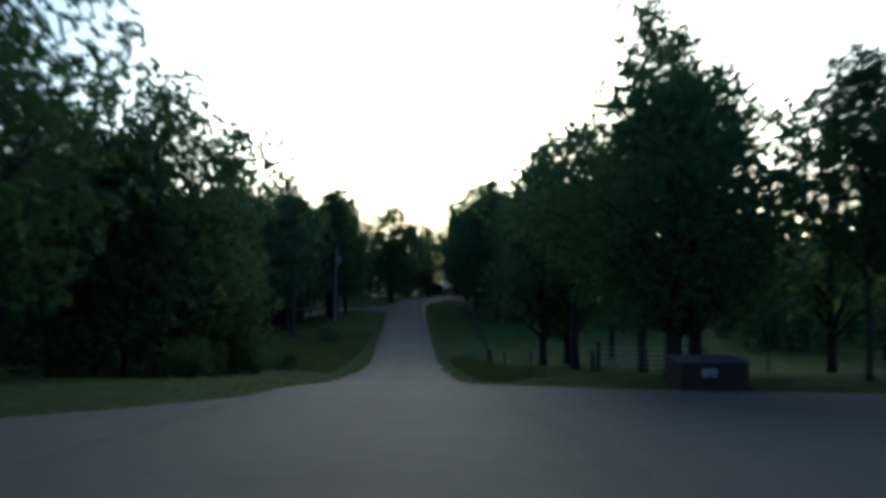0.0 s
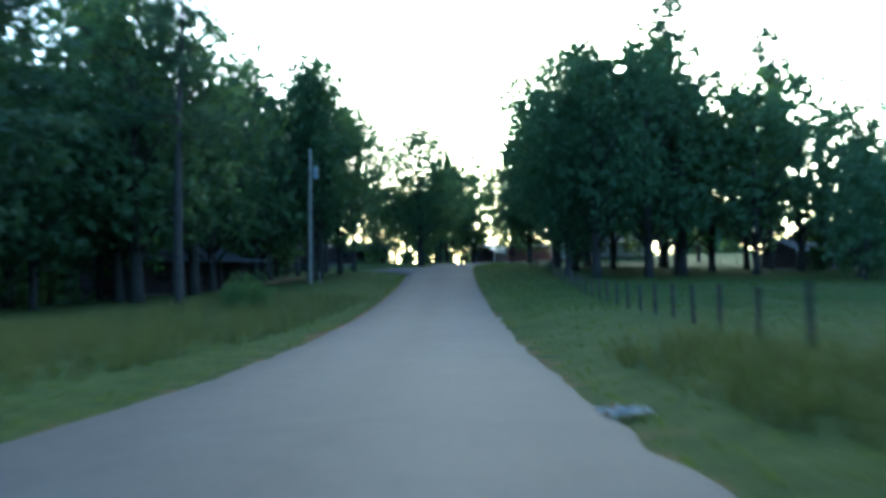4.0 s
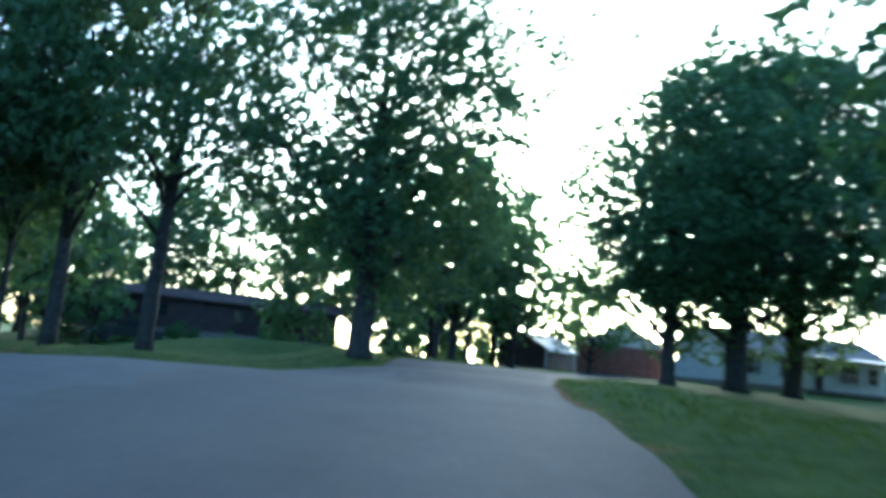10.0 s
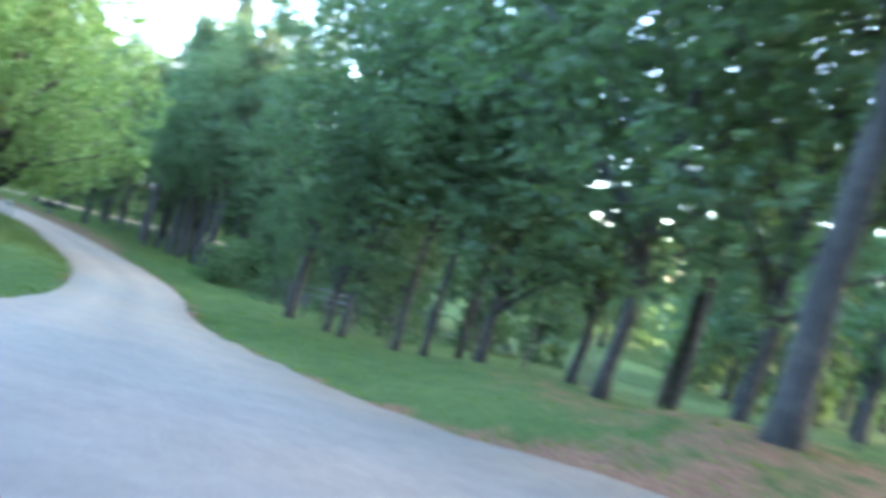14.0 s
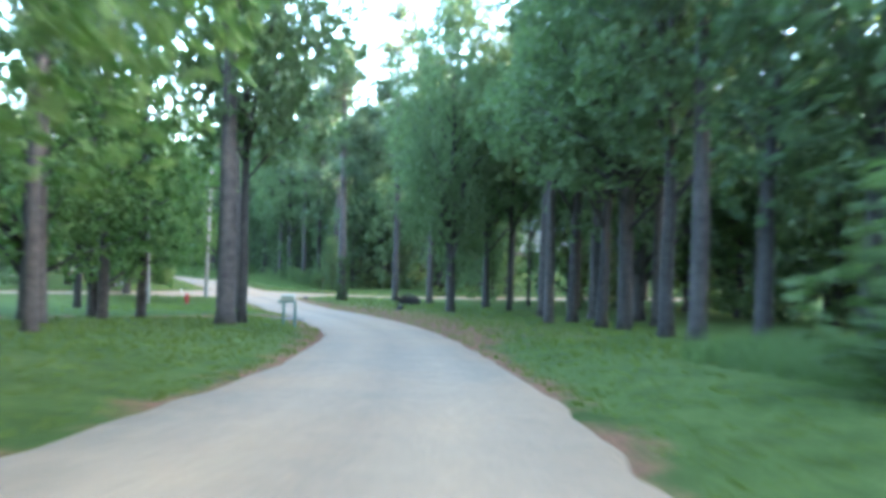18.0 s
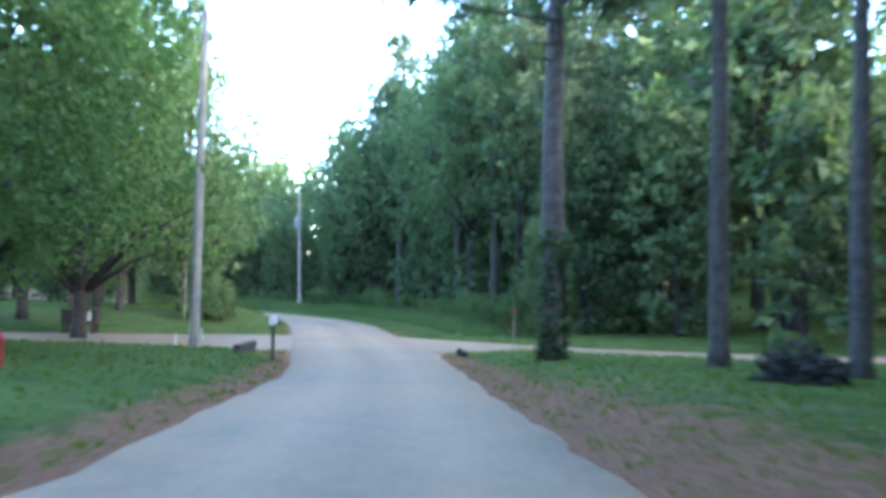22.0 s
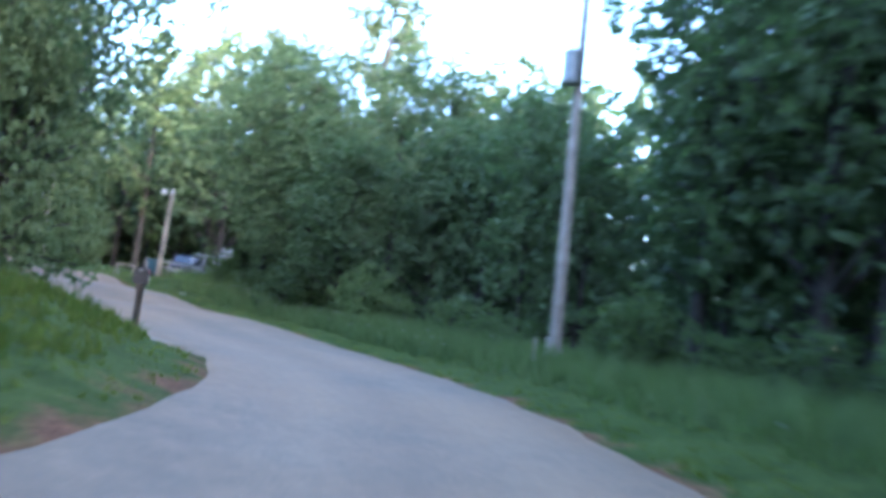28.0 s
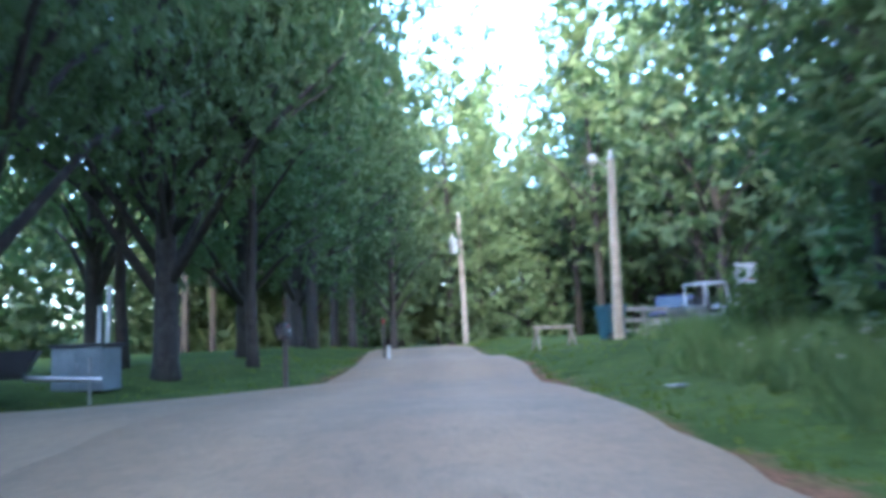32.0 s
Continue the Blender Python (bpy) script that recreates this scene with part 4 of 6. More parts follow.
def prism(outline, depth, axis='Y'):
    """An outline in x and z, extruded along y and centred there."""
    bm = bmesh.new()
    front = [bm.verts.new((x, -depth / 2, z)) for x, z in outline]
    back = [bm.verts.new((x, depth / 2, z)) for x, z in outline]
    n = len(outline)
    bm.faces.new(front)
    bm.faces.new(back[::-1])
    for k in range(n):
        bm.faces.new((front[k], front[(k + 1) % n], back[(k + 1) % n], back[k]))
    return bm


def paint(name, rgb, rough=0.5, metal=0.0):
    d = tuple(c * 0.72 for c in rgb)
    return surface(name, d, rgb, 3.0, 25.0, rough, metal, 0.002)


WHITE = paint("white_paint", (0.72, 0.72, 0.7), 0.6)
GREEN_PAINT = paint("green_paint", (0.1, 0.2, 0.15), 0.5)
OLIVE = paint("olive_metal", (0.3, 0.33, 0.24), 0.45, 0.2)
BLACK_PAINT = paint("black_paint", (0.025, 0.026, 0.03), 0.45)
RED = paint("hydrant_red", (0.42, 0.05, 0.04), 0.5)
BLUE_BIN = paint("blue_green_plastic", (0.05, 0.14, 0.2), 0.5)
GREY_METAL = paint("grey_painted_metal", (0.3, 0.34, 0.36), 0.45, 0.3)
BRICK_RED = surface("brick_wall", (0.2, 0.09, 0.065), (0.33, 0.16, 0.12), 2.0, 14.0, 0.9)
DARK_SIDING = surface("dark_brown_siding", (0.03, 0.02, 0.019), (0.065, 0.04, 0.036), 1.5, 14.0, 0.8)
SHINGLE = surface("dark_shingles", (0.06, 0.06, 0.065), (0.12, 0.12, 0.125), 2.0, 16.0, 0.9)
TIN = surface("weathered_tin", (0.3, 0.31, 0.32), (0.5, 0.51, 0.52), 1.2, 20.0, 0.4, 0.6)
CONCRETE = surface("stained_concrete", (0.12, 0.1, 0.09), (0.26, 0.23, 0.2), 3.0, 25.0, 0.9)
OLD_BRICK = surface("dark_old_block", (0.045, 0.035, 0.031), (0.1, 0.078, 0.068), 5.0, 25.0, 0.9)
PALE_WOOD = surface("grey_rail_wood", (0.2, 0.185, 0.16), (0.36, 0.34, 0.3), 4.0, 30.0, 0.9)


def glass(name):
    m, nt, b, _ = nodes_of(name)
    b.inputs["Base Color"].default_value = (0.02, 0.025, 0.03, 1)
    b.inputs["Roughness"].default_value = 0.06
    b.inputs["Specular IOR Level"].default_value = 0.8
    return m


GLASS = glass("dark_window_glass")


def utility_pole(x, y, height, lean=(0, 0), can=0.0, lamp=False, label=""):
    t = thing("utility_pole", on_ground(x, y, rand.uniform(0, 360), 0.3), label or "tall weathered grey wooden utility pole", "utility pole", "utility poles")
    t.matrix_basis = pose(x, y, z_at(x, y) - 0.3, lean[0], lean[1], 0)
    part("shaft", rod((0, 0, 0), (0, 0, height), 0.155, 0.1, 14), POLE_WOOD, t)
    part("cap", lathe([(0.1, height), (0.11, height + 0.02), (0.05, height + 0.08)], 12), STEEL, t)
    part("insulator", lathe([(0.03, height + 0.07), (0.06, height + 0.12), (0.04, height + 0.17), (0.06, height + 0.2), (0.03, height + 0.26)], 10), WHITE, t, "white porcelain insulator")
    part("tag", box((0.09, 0.012, 0.12), (0, -0.155, 1.7)), STEEL, t)
    part("ground_wire", rod((0.13, 0.09, 0.2), (0.09, 0.06, height - 1.0), 0.012, sides=6), STEEL, t)
    if can:
        c = part("transformer", lathe([(0.02, can - 0.42), (0.2, can - 0.4), (0.22, can - 0.36), (0.22, can + 0.3), (0.235, can + 0.32), (0.2, can + 0.4), (0.02, can + 0.43)], 18), GREY_METAL, t, "grey transformer can")
        c.location = (0.36, 0.05, 0)
        b = part("bushing", lathe([(0.03, can + 0.4), (0.05, can + 0.46), (0.03, can + 0.52), (0.045, can + 0.57), (0.015, can + 0.62)], 8), WHITE, c)
        b.location = (0.05, 0.05, 0)
        part("bracket", box((0.2, 0.08, 0.05), (0.14, 0.02, can + 0.15), 0.008), STEEL, t)
    if lamp:
        part("lamp_arm", rod((0, 0, height - 0.25), (0.5, 0.1, height - 0.05), 0.03, sides=8), STEEL, t)
        h = part("lamp_head", lathe([(0.02, 0.16), (0.1, 0.14), (0.15, 0.0), (0.13, -0.08), (0.05, -0.16)], 14), WHITE, t, "pale lamp head")
        h.location = (0.55, 0.11, height - 0.05)
    return t


def cable(name, a, b, sag, label):
    pts = [(a[0] + (b[0] - a[0]) * k / 16, a[1] + (b[1] - a[1]) * k / 16, a[2] + (b[2] - a[2]) * k / 16 - sag * 4 * (k / 16) * (1 - k / 16)) for k in range(17)]
    v, f = tube(pts, [0.011] * 17, 5)
    return tagged(new(name, mesh_of(name, v, f, RUBBER, True)), label, "cable")


utility_pole(-10.9, 42.0, 10.2, (0, 1.0), 8.6)
utility_pole(-113.9, 42.2, 10.2, (-3, 3.0))
utility_pole(-104.2, 42.9, 9.4, (0, 1.0))
utility_pole(-151.2, 18.3, 9.7, (1.0, 1.5), 7.3)
utility_pole(-155.3, -15.2, 5.1, (0, -1.0), 0, True, "short weathered pole carrying a pale security lamp")
utility_pole(-154.9, -36.8, 6.9, (0, 1.0), 5.4)
utility_pole(-140.6, 6.4, 7.4, (-1, 1.0))
utility_pole(-17.0, -44.0, 10.0)
cable("power_line", (-10.9, 42, z_at(-10.9, 42) + 9.6), (-17, -44, z_at(-17, -44) + 9.6), 1.3, "thin dark slack overhead power line")
cable("power_line", (-10.9, 42, z_at(-10.9, 42) + 8.9), (-17, -44, z_at(-17, -44) + 8.9), 1.4, "thin dark slack overhead power line")
cable("power_line", (-151.2, 18.3, z_at(-151.2, 18.3) + 9.1), (-155, -36.8, z_at(-155, -36.8) + 6.2), 0.9, "thin dark slack overhead power line")


def mailbox(x, y, yaw, shell, post_mat, label, boxes=1, tall=1.05, plate=True, twin=False, paper=False):
    t = thing("mailbox", on_ground(x, y, yaw), label, "mailbox", "roadside mailboxes")
    part("post", box((0.1, 0.1, tall + 0.12), (0, 0, tall / 2 - 0.06), 0.008), post_mat, t)
    if twin:
        part("post", box((0.1, 0.1, tall + 0.12), (0.45, 0, tall / 2 - 0.06), 0.008), post_mat, t)
    part("arm", box((0.7, 0.09, 0.08), (0.12, 0, tall - 0.02), 0.006), post_mat, t)
    if paper:
        p = part("newspaper_box", box((0.44, 0.2, 0.22), (-0.36, 0, tall + 0.1), 0.02), BLACK_PAINT, t, "dark open newspaper box")
        part("lip", box((0.02, 0.22, 0.24), (-0.58, 0, tall + 0.1), 0.006), BLACK_PAINT, p)
    for k in range(boxes):
        w, h = 0.2, 0.15
        arch = [(-w / 2, 0), (w / 2, 0), (w / 2, h)] + [(w / 2 * math.cos(math.pi * a / 8), h + w / 2 * math.sin(math.pi * a / 8)) for a in range(1, 8)] + [(-w / 2, h)]
        b = part("box", prism(arch, 0.52), shell, t)
        b.matrix_basis = pose(0.14 + 0.3 * k, 0, tall + 0.02, 0, 0, 90)
        d = part("door", prism([(px * 1.04, pz * 1.03 - 0.002) for px, pz in arch], 0.014), shell, b)
        d.location = (0, -0.268, 0)
        part("pull", box((0.05, 0.02, 0.02), (0, -0.285, 0.2), 0.004), STEEL, b)
        part("flag", box((0.008, 0.16, 0.05), (w / 2 + 0.008, -0.05, 0.19), 0.002), RED, b, "small red flag")
        if plate:
            part("number_bars", box((0.012, 0.2, 0.06), (w / 2 + 0.004, 0.1, 0.1)), WHITE, b, "pale plate with unreadable bars")
    return t


mailbox(-84.0, 60.5, 110, OLIVE, GREEN_PAINT, "olive metal mailbox on a green wooden post", 1, 1.0, False, True)
mailbox(-114.72, 44.5, 35, WHITE, POST_WOOD, "white mailbox and dark newspaper box on a wooden post", 1, 1.05, paper=True)
mailbox(-141.3, 18.6, 65, BLACK_PAINT, POST_WOOD, "black mailbox on a low dark post in the grass", 1, 0.78)
mailbox(-146.9, -11.6, 80, BLACK_PAINT, POST_WOOD, "black mailbox with red flag on a slim dark post", 1, 1.15)


def hydrant(x, y):
    t = thing("fire_hydrant", on_ground(x, y, 30), "faded red fire hydrant on the lawn", "fire hydrant")
    part("flange", lathe([(0.17, 0), (0.17, 0.05), (0.12, 0.06)], 16), RED, t)
    part("barrel", lathe([(0.11, 0.05), (0.11, 0.5), (0.14, 0.52), (0.14, 0.56)], 16), RED, t)
    part("bonnet", lathe([(0.14, 0.56), (0.13, 0.62), (0.08, 0.69), (0.03, 0.71), (0.03, 0.76)], 16), RED, t)
    part("nozzle", rod((-0.2, 0, 0.42), (-0.1, 0, 0.42), 0.05, sides=12), RED, t)
    part("nozzle", rod((0.1, 0, 0.42), (0.2, 0, 0.42), 0.05, sides=12), RED, t)
    part("pumper_nozzle", rod((0, -0.21, 0.4), (0, -0.1, 0.4), 0.07, sides=12), RED, t)


hydrant(-105.6, 45.0)


def wheelie_bin(x, y, yaw):
    t = thing("wheelie_bin", on_ground(x, y, yaw), "blue-green plastic wheeled rubbish bin with closed lid", "bin")
    bm = box((0.6, 0.66, 0.9), (0, 0, 0.52), 0.03)
    for v in bm.verts:
        k = 0.8 + 0.2 * (v.co.z - 0.07) / 0.9
        v.co.x, v.co.y = v.co.x * k, v.co.y * k
    part("body", bm, BLUE_BIN, t)
    part("lid", box((0.64, 0.74, 0.07), (0, -0.02, 1.0), 0.03, Euler((0.05, 0, 0)).to_matrix()), BLUE_BIN, t)
    part("handle", rod((-0.25, 0.38, 0.95), (0.25, 0.38, 0.95), 0.018, sides=8), BLUE_BIN, t)
    for s in (-1, 1):
        w = part("wheel", rod((s * 0.27, 0.28, 0.12), (s * 0.33, 0.28, 0.12), 0.12, sides=16), RUBBER, t)
        part("hub", rod((s * 0.26, 0.28, 0.12), (s * 0.335, 0.28, 0.12), 0.035, sides=10), STEEL, w)


wheelie_bin(-155.9, -17.4, 20)


RUSTY_WIRE = surface("rusty_wire", (0.05, 0.04, 0.035), (0.12, 0.1, 0.09), 6.0, 40.0, 0.7, 0.4, 0.001)


def fence(points, spacing, height, label, wires=4, wood=POST_WOOD, r=0.05):
    """Round posts along a line, with strands of wire from post to post."""
    d = densify([(x, y, 0) for x, y in points], spacing)
    x0, y0 = d[0][0], d[0][1]
    base = z_at(x0, y0)
    t = thing("wire_fence", pose(x0, y0, base), label, "fence")
    tops = []
    for x, y, _ in d:
        z, h = z_at(x, y) - base, height * rand.uniform(0.92, 1.08)
        tx, ty = rand.uniform(-0.04, 0.04), rand.uniform(-0.04, 0.04)
        part("post", rod((x - x0, y - y0, z - 0.25), (x - x0 + tx, y - y0 + ty, z + h), r * 1.1, r, 8), wood, t)
        tops.append((x - x0, y - y0, z))
    for k in range(wires):
        f = height * (0.25 + 0.68 * k / max(1, wires - 1))
        v, fc = tube([(a, b, c + f) for a, b, c in tops], [0.004] * len(tops), 4)
        w = new("wire", mesh_of("wire", v, fc, RUSTY_WIRE))
        w.parent = t
    return t


fence([(8.6, -30.9), (5.6, -30), (4.6, -27.5), (4.2, -24), (4.3, -20), (4.9, -15), (5.4, -8), (6.4, 4), (6.9, 24), (7.4, 34), (7.6, 50), (7.2, 60)], 2.5, 0.98, "long line of dark wooden fence posts with wire")
fence([(8.6, -30.5), (16, -34), (30, -38)], 2.6, 1.15, "dark wooden posts with wire beside the pasture gate")
fence([(8, 62), (16, 78), (26, 92), (40, 100)], 3.0, 1.15, "dark posts with wire across the mown lawn")
fence([(-14, 89.5), (-24, 87.4), (-33, 84.6), (-42, 81.6), (-47, 80), (-54, 78.6)], 2.2, 1.2, "grey posts with wire between the roadside trees", 4, POST_WOOD, 0.045)


def rail_fence(x0, y0, x1, y1, bays, label):
    base = z_at(x0, y0)
    t = thing("rail_fence", pose(x0, y0, base), label, "fence")
    pts = [(x0 + (x1 - x0) * k / bays, y0 + (y1 - y0) * k / bays) for k in range(bays + 1)]
    ps = [Vector((x - x0, y - y0, z_at(x, y) - base)) for x, y in pts]
    yaw = Euler((0, 0, math.atan2(y1 - y0, x1 - x0))).to_matrix()
    for p in ps:
        part("post", box((0.12, 0.12, 1.45), (p.x, p.y, p.z + 0.5), 0.012, yaw), PALE_WOOD, t)
    for a, b in zip(ps, ps[1:]):
        for z in (0.35, 0.72, 1.1):
            d = (b - a)
            part("rail", box((d.length, 0.04, 0.14), (a + b) / 2 + Vector((0, 0, z)), 0.006, d.to_track_quat('X', 'Z').to_matrix()), PALE_WOOD, t)
    return t


rail_fence(-64.5, 79.2, -55, 82.5, 4, "weathered grey three-rail wooden fence in tall grass")
rail_fence(-157.0, -21.5, -162.5, -24.0, 3, "low pale wooden rails by the yard")


def farm_gate(x0, y0, x1, y1):
    base = z_at(x0, y0)
    t = thing("farm_gate", pose(x0, y0, base, 0, 0, math.degrees(math.atan2(y1 - y0, x1 - x0))), "pale tubular metal pasture gate, closed", "gate")
    L = math.hypot(x1 - x0, y1 - y0)
    for k, z in enumerate((0.3, 0.52, 0.74, 0.98, 1.22)):
        part("bar", rod((0.05, 0, z), (L - 0.05, 0, z), 0.024, sides=8), STEEL, t)
    for x in (0.05, L * 0.5, L - 0.05):
        part("upright", rod((x, 0, 0.28), (x, 0, 1.24), 0.024, sides=8), STEEL, t)
    for x in (-0.12, L + 0.12):
        part("gate_post", rod((x, 0, -0.4), (x, 0, 1.5), 0.09, 0.085, 10), POST_WOOD, t)


farm_gate(8.9, -31.2, 12.9, -32.6)


def marker(x, y, h, label, mat=WHITE, lean=0.0, top=None):
    t = thing("marker_post", pose(x, y, z_at(x, y) - 0.1, lean, 0, 20), label, "marker post", "marker posts")
    part("stake", box((0.09, 0.03, h + 0.1), (0, 0, h / 2), 0.008), mat, t)
    part("cap", box((0.11, 0.05, 0.16) if top else (0.1, 0.04, 0.05), (0, 0, h + 0.06), 0.008), top or mat, t)


marker(-150.2, 18.9, 0.75, "white plastic cable marker beside the utility pole")
marker(-119.9, 37.0, 0.55, "short white stake beside the driveway", WHITE, 8)
marker(-116.2, 39.2, 0.5, "short white stake in the lawn")
marker(-150.0, -24.6, 0.6, "white stake beside the lane")
marker(-10.3, 42.9, 0.9, "short grey stub post beside the utility pole", PALE_WOOD)
marker(-149.9, -25.6, 1.5, "slim dark post with a faded red top beside the lane", POST_WOOD, 0, RED)
marker(-149.5, 19.2, 0.72, "pale weathered marker stub in the roadside grass", POLE_WOOD)
marker(-124.6, 48.1, 1.55, "slim dark post with a faded red top in the long grass", PALE_WOOD, 0, RED)
marker(-120.2, 51.0, 0.8, "grey stub post by the tall pine", PALE_WOOD)
marker(-125.9, 30.2, 2.6, "tall slim grey post under the trees", PALE_WOOD)


def culvert(x, y, yaw):
    t = thing("culvert_headwall", on_ground(x, y, yaw, 0.3), "low dark block culvert headwall beside the mailbox", "headwall")
    for row in range(3):
        for k in range(5):
            off = 0.2 if row % 2 else 0.0
            part("block", box((0.385, 0.2, 0.19), (-0.84 + 0.4 * k + off * 0.5, 0, 0.1 + 0.2 * row), 0.012), OLD_BRICK, t)
    part("pipe", lathe([(0.16, -0.3), (0.16, 0.3), (0.13, 0.3), (0.13, -0.28)], 16), CONCRETE, t).matrix_basis = pose(0.05, -0.2, 0.2, 90, 0, 0)


culvert(-115.4, 42.9, 25)


def bucket(x, y):
    t = thing("bucket", pose(x, y, z_at(x, y) + 0.1, 78, 0, 55), "black plastic bucket lying in the grass verge", "bucket")
    part("pail", lathe([(0.1, 0.0), (0.125, 0.27), (0.137, 0.27), (0.137, 0.3), (0.12, 0.3), (0.095, 0.03)], 16), BLACK_PAINT, t)
    v, f = tube([(0.13 * math.cos(a), 0, 0.285 + 0.11 * math.sin(a)) for a in [math.pi * k / 8 for k in range(9)]], [0.006] * 9, 5)
    h = new("bail", mesh_of("bail", v, f, STEEL))
    h.parent = t


bucket(-119.4, 48.6)


def litter(x, y, yaw, s, z0=None):
    bm = bmesh.new()
    n = 5
    g = [[bm.verts.new(((i / n - 0.5) * s, (j / n - 0.5) * s * 0.7, 0.02 + 0.35 * s * abs(math.sin(i * 1.9 + j * 2.3)) * 0.5)) for j in range(n + 1)] for i in range(n + 1)]
    for i in range(n):
        for j in range(n):
            bm.faces.new((g[i][j], g[i + 1][j], g[i + 1][j + 1], g[i][j + 1]))
    bmesh.ops.solidify(bm, geom=bm.faces[:], thickness=0.004)
    me = bpy.data.meshes.new("paper_litter")
    bm.to_mesh(me)
    bm.free()
    me.materials.append(WHITE)
    ob = new("paper_litter", me)
    ob.matrix_basis = pose(x, y, (z_at(x, y) if z0 is None else z0), 0, 0, yaw)
    tagged(ob, "crumpled white paper litter at the road's edge", "litter", "litter")


litter(1.7, -12.6, 20, 0.45)
litter(1.9, -22, 60, 0.3)
litter(3.2, -21, 10, 0.3)
litter(1.8, 12.6, 80, 0.28)
litter(-146.6, 26.2, 40, 0.35)
litter(-152.4, -5.0, 10, 0.3)


def brush_pile(x, y):
    rnd = random.Random(5)
    t = thing("brush_pile", on_ground(x, y, 0), "dark heap of cut branches on the grass", "brush pile")
    for k in range(26):
        a, r = rnd.uniform(0, 6.283), rnd.uniform(0.2, 1.1)
        p = Vector((math.cos(a) * r, math.sin(a) * r, rnd.uniform(0.02, 0.2)))
        q = Vector((math.cos(a + 2.6) * r * 0.7, math.sin(a + 2.6) * r * 0.7, rnd.uniform(0.2, 0.85) * (1.2 - r * 0.5)))
        part("branch", rod(p, q, rnd.uniform(0.02, 0.05), 0.012, 6), BARK, t)
    rng = np.random.default_rng(3)
    pts = blob_points([(0, 0, 0.25, 0.8), (0.4, 0.3, 0.2, 0.6), (-0.5, 0.1, 0.2, 0.6)], 420, rng)
    pts[:, 2] = np.abs(pts[:, 2]) * 0.9
    q, f = sprays(pts, rng, 3, 0.2, 0.05)
    o = new("leaf_litter", mesh_of("leaf_litter", q, f, BARK))
    o.parent = t


brush_pile(-112.2, 59.0)


# ---------------------------------------------------------------- buildings
def window(parent, at, w, h, yaw=0, shutters=None, trim=WHITE):
    """A framed sash window standing proud of a wall that faces -y before the turn."""
    m = pose(*at, 0, 0, yaw)
    bm = bmesh.new()
    for s in (-1, 1):
        box((0.08, 0.06, h + 0.16), (s * (w / 2 + 0.04), -0.03, 0), bm=bm)
        box((w, 0.06, 0.08), (0, -0.03, s * (h / 2 + 0.04)), bm=bm)
    fr = part("window", bm, trim, parent, "white window frame" if trim is WHITE else "dark window frame")
    fr.matrix_basis = m
    part("pane", box((w, 0.02, h / 2 - 0.02), (0, -0.015, h / 4)), GLASS, fr)
    part("pane", box((w, 0.02, h / 2 - 0.02), (0, -0.015, -h / 4)), GLASS, fr)
    part("sash_bar", box((w, 0.035, 0.05), (0, -0.02, 0)), trim, fr)
    part("sill", box((w + 0.26, 0.14, 0.05), (0, -0.07, -h / 2 - 0.1)), trim, fr)
    if shutters:
        for s in (-1, 1):
            bm = box((0.34, 0.03, h + 0.1), (s * (w / 2 + 0.27), -0.02, 0))
            for k in range(6):
                box((0.26, 0.02, 0.06), (s * (w / 2 + 0.27), -0.045, -h / 2 + h * (k + 0.7) / 6.4), bm=bm)
            part("shutter", bm, shutters, fr, "dark louvred shutter")
    return fr


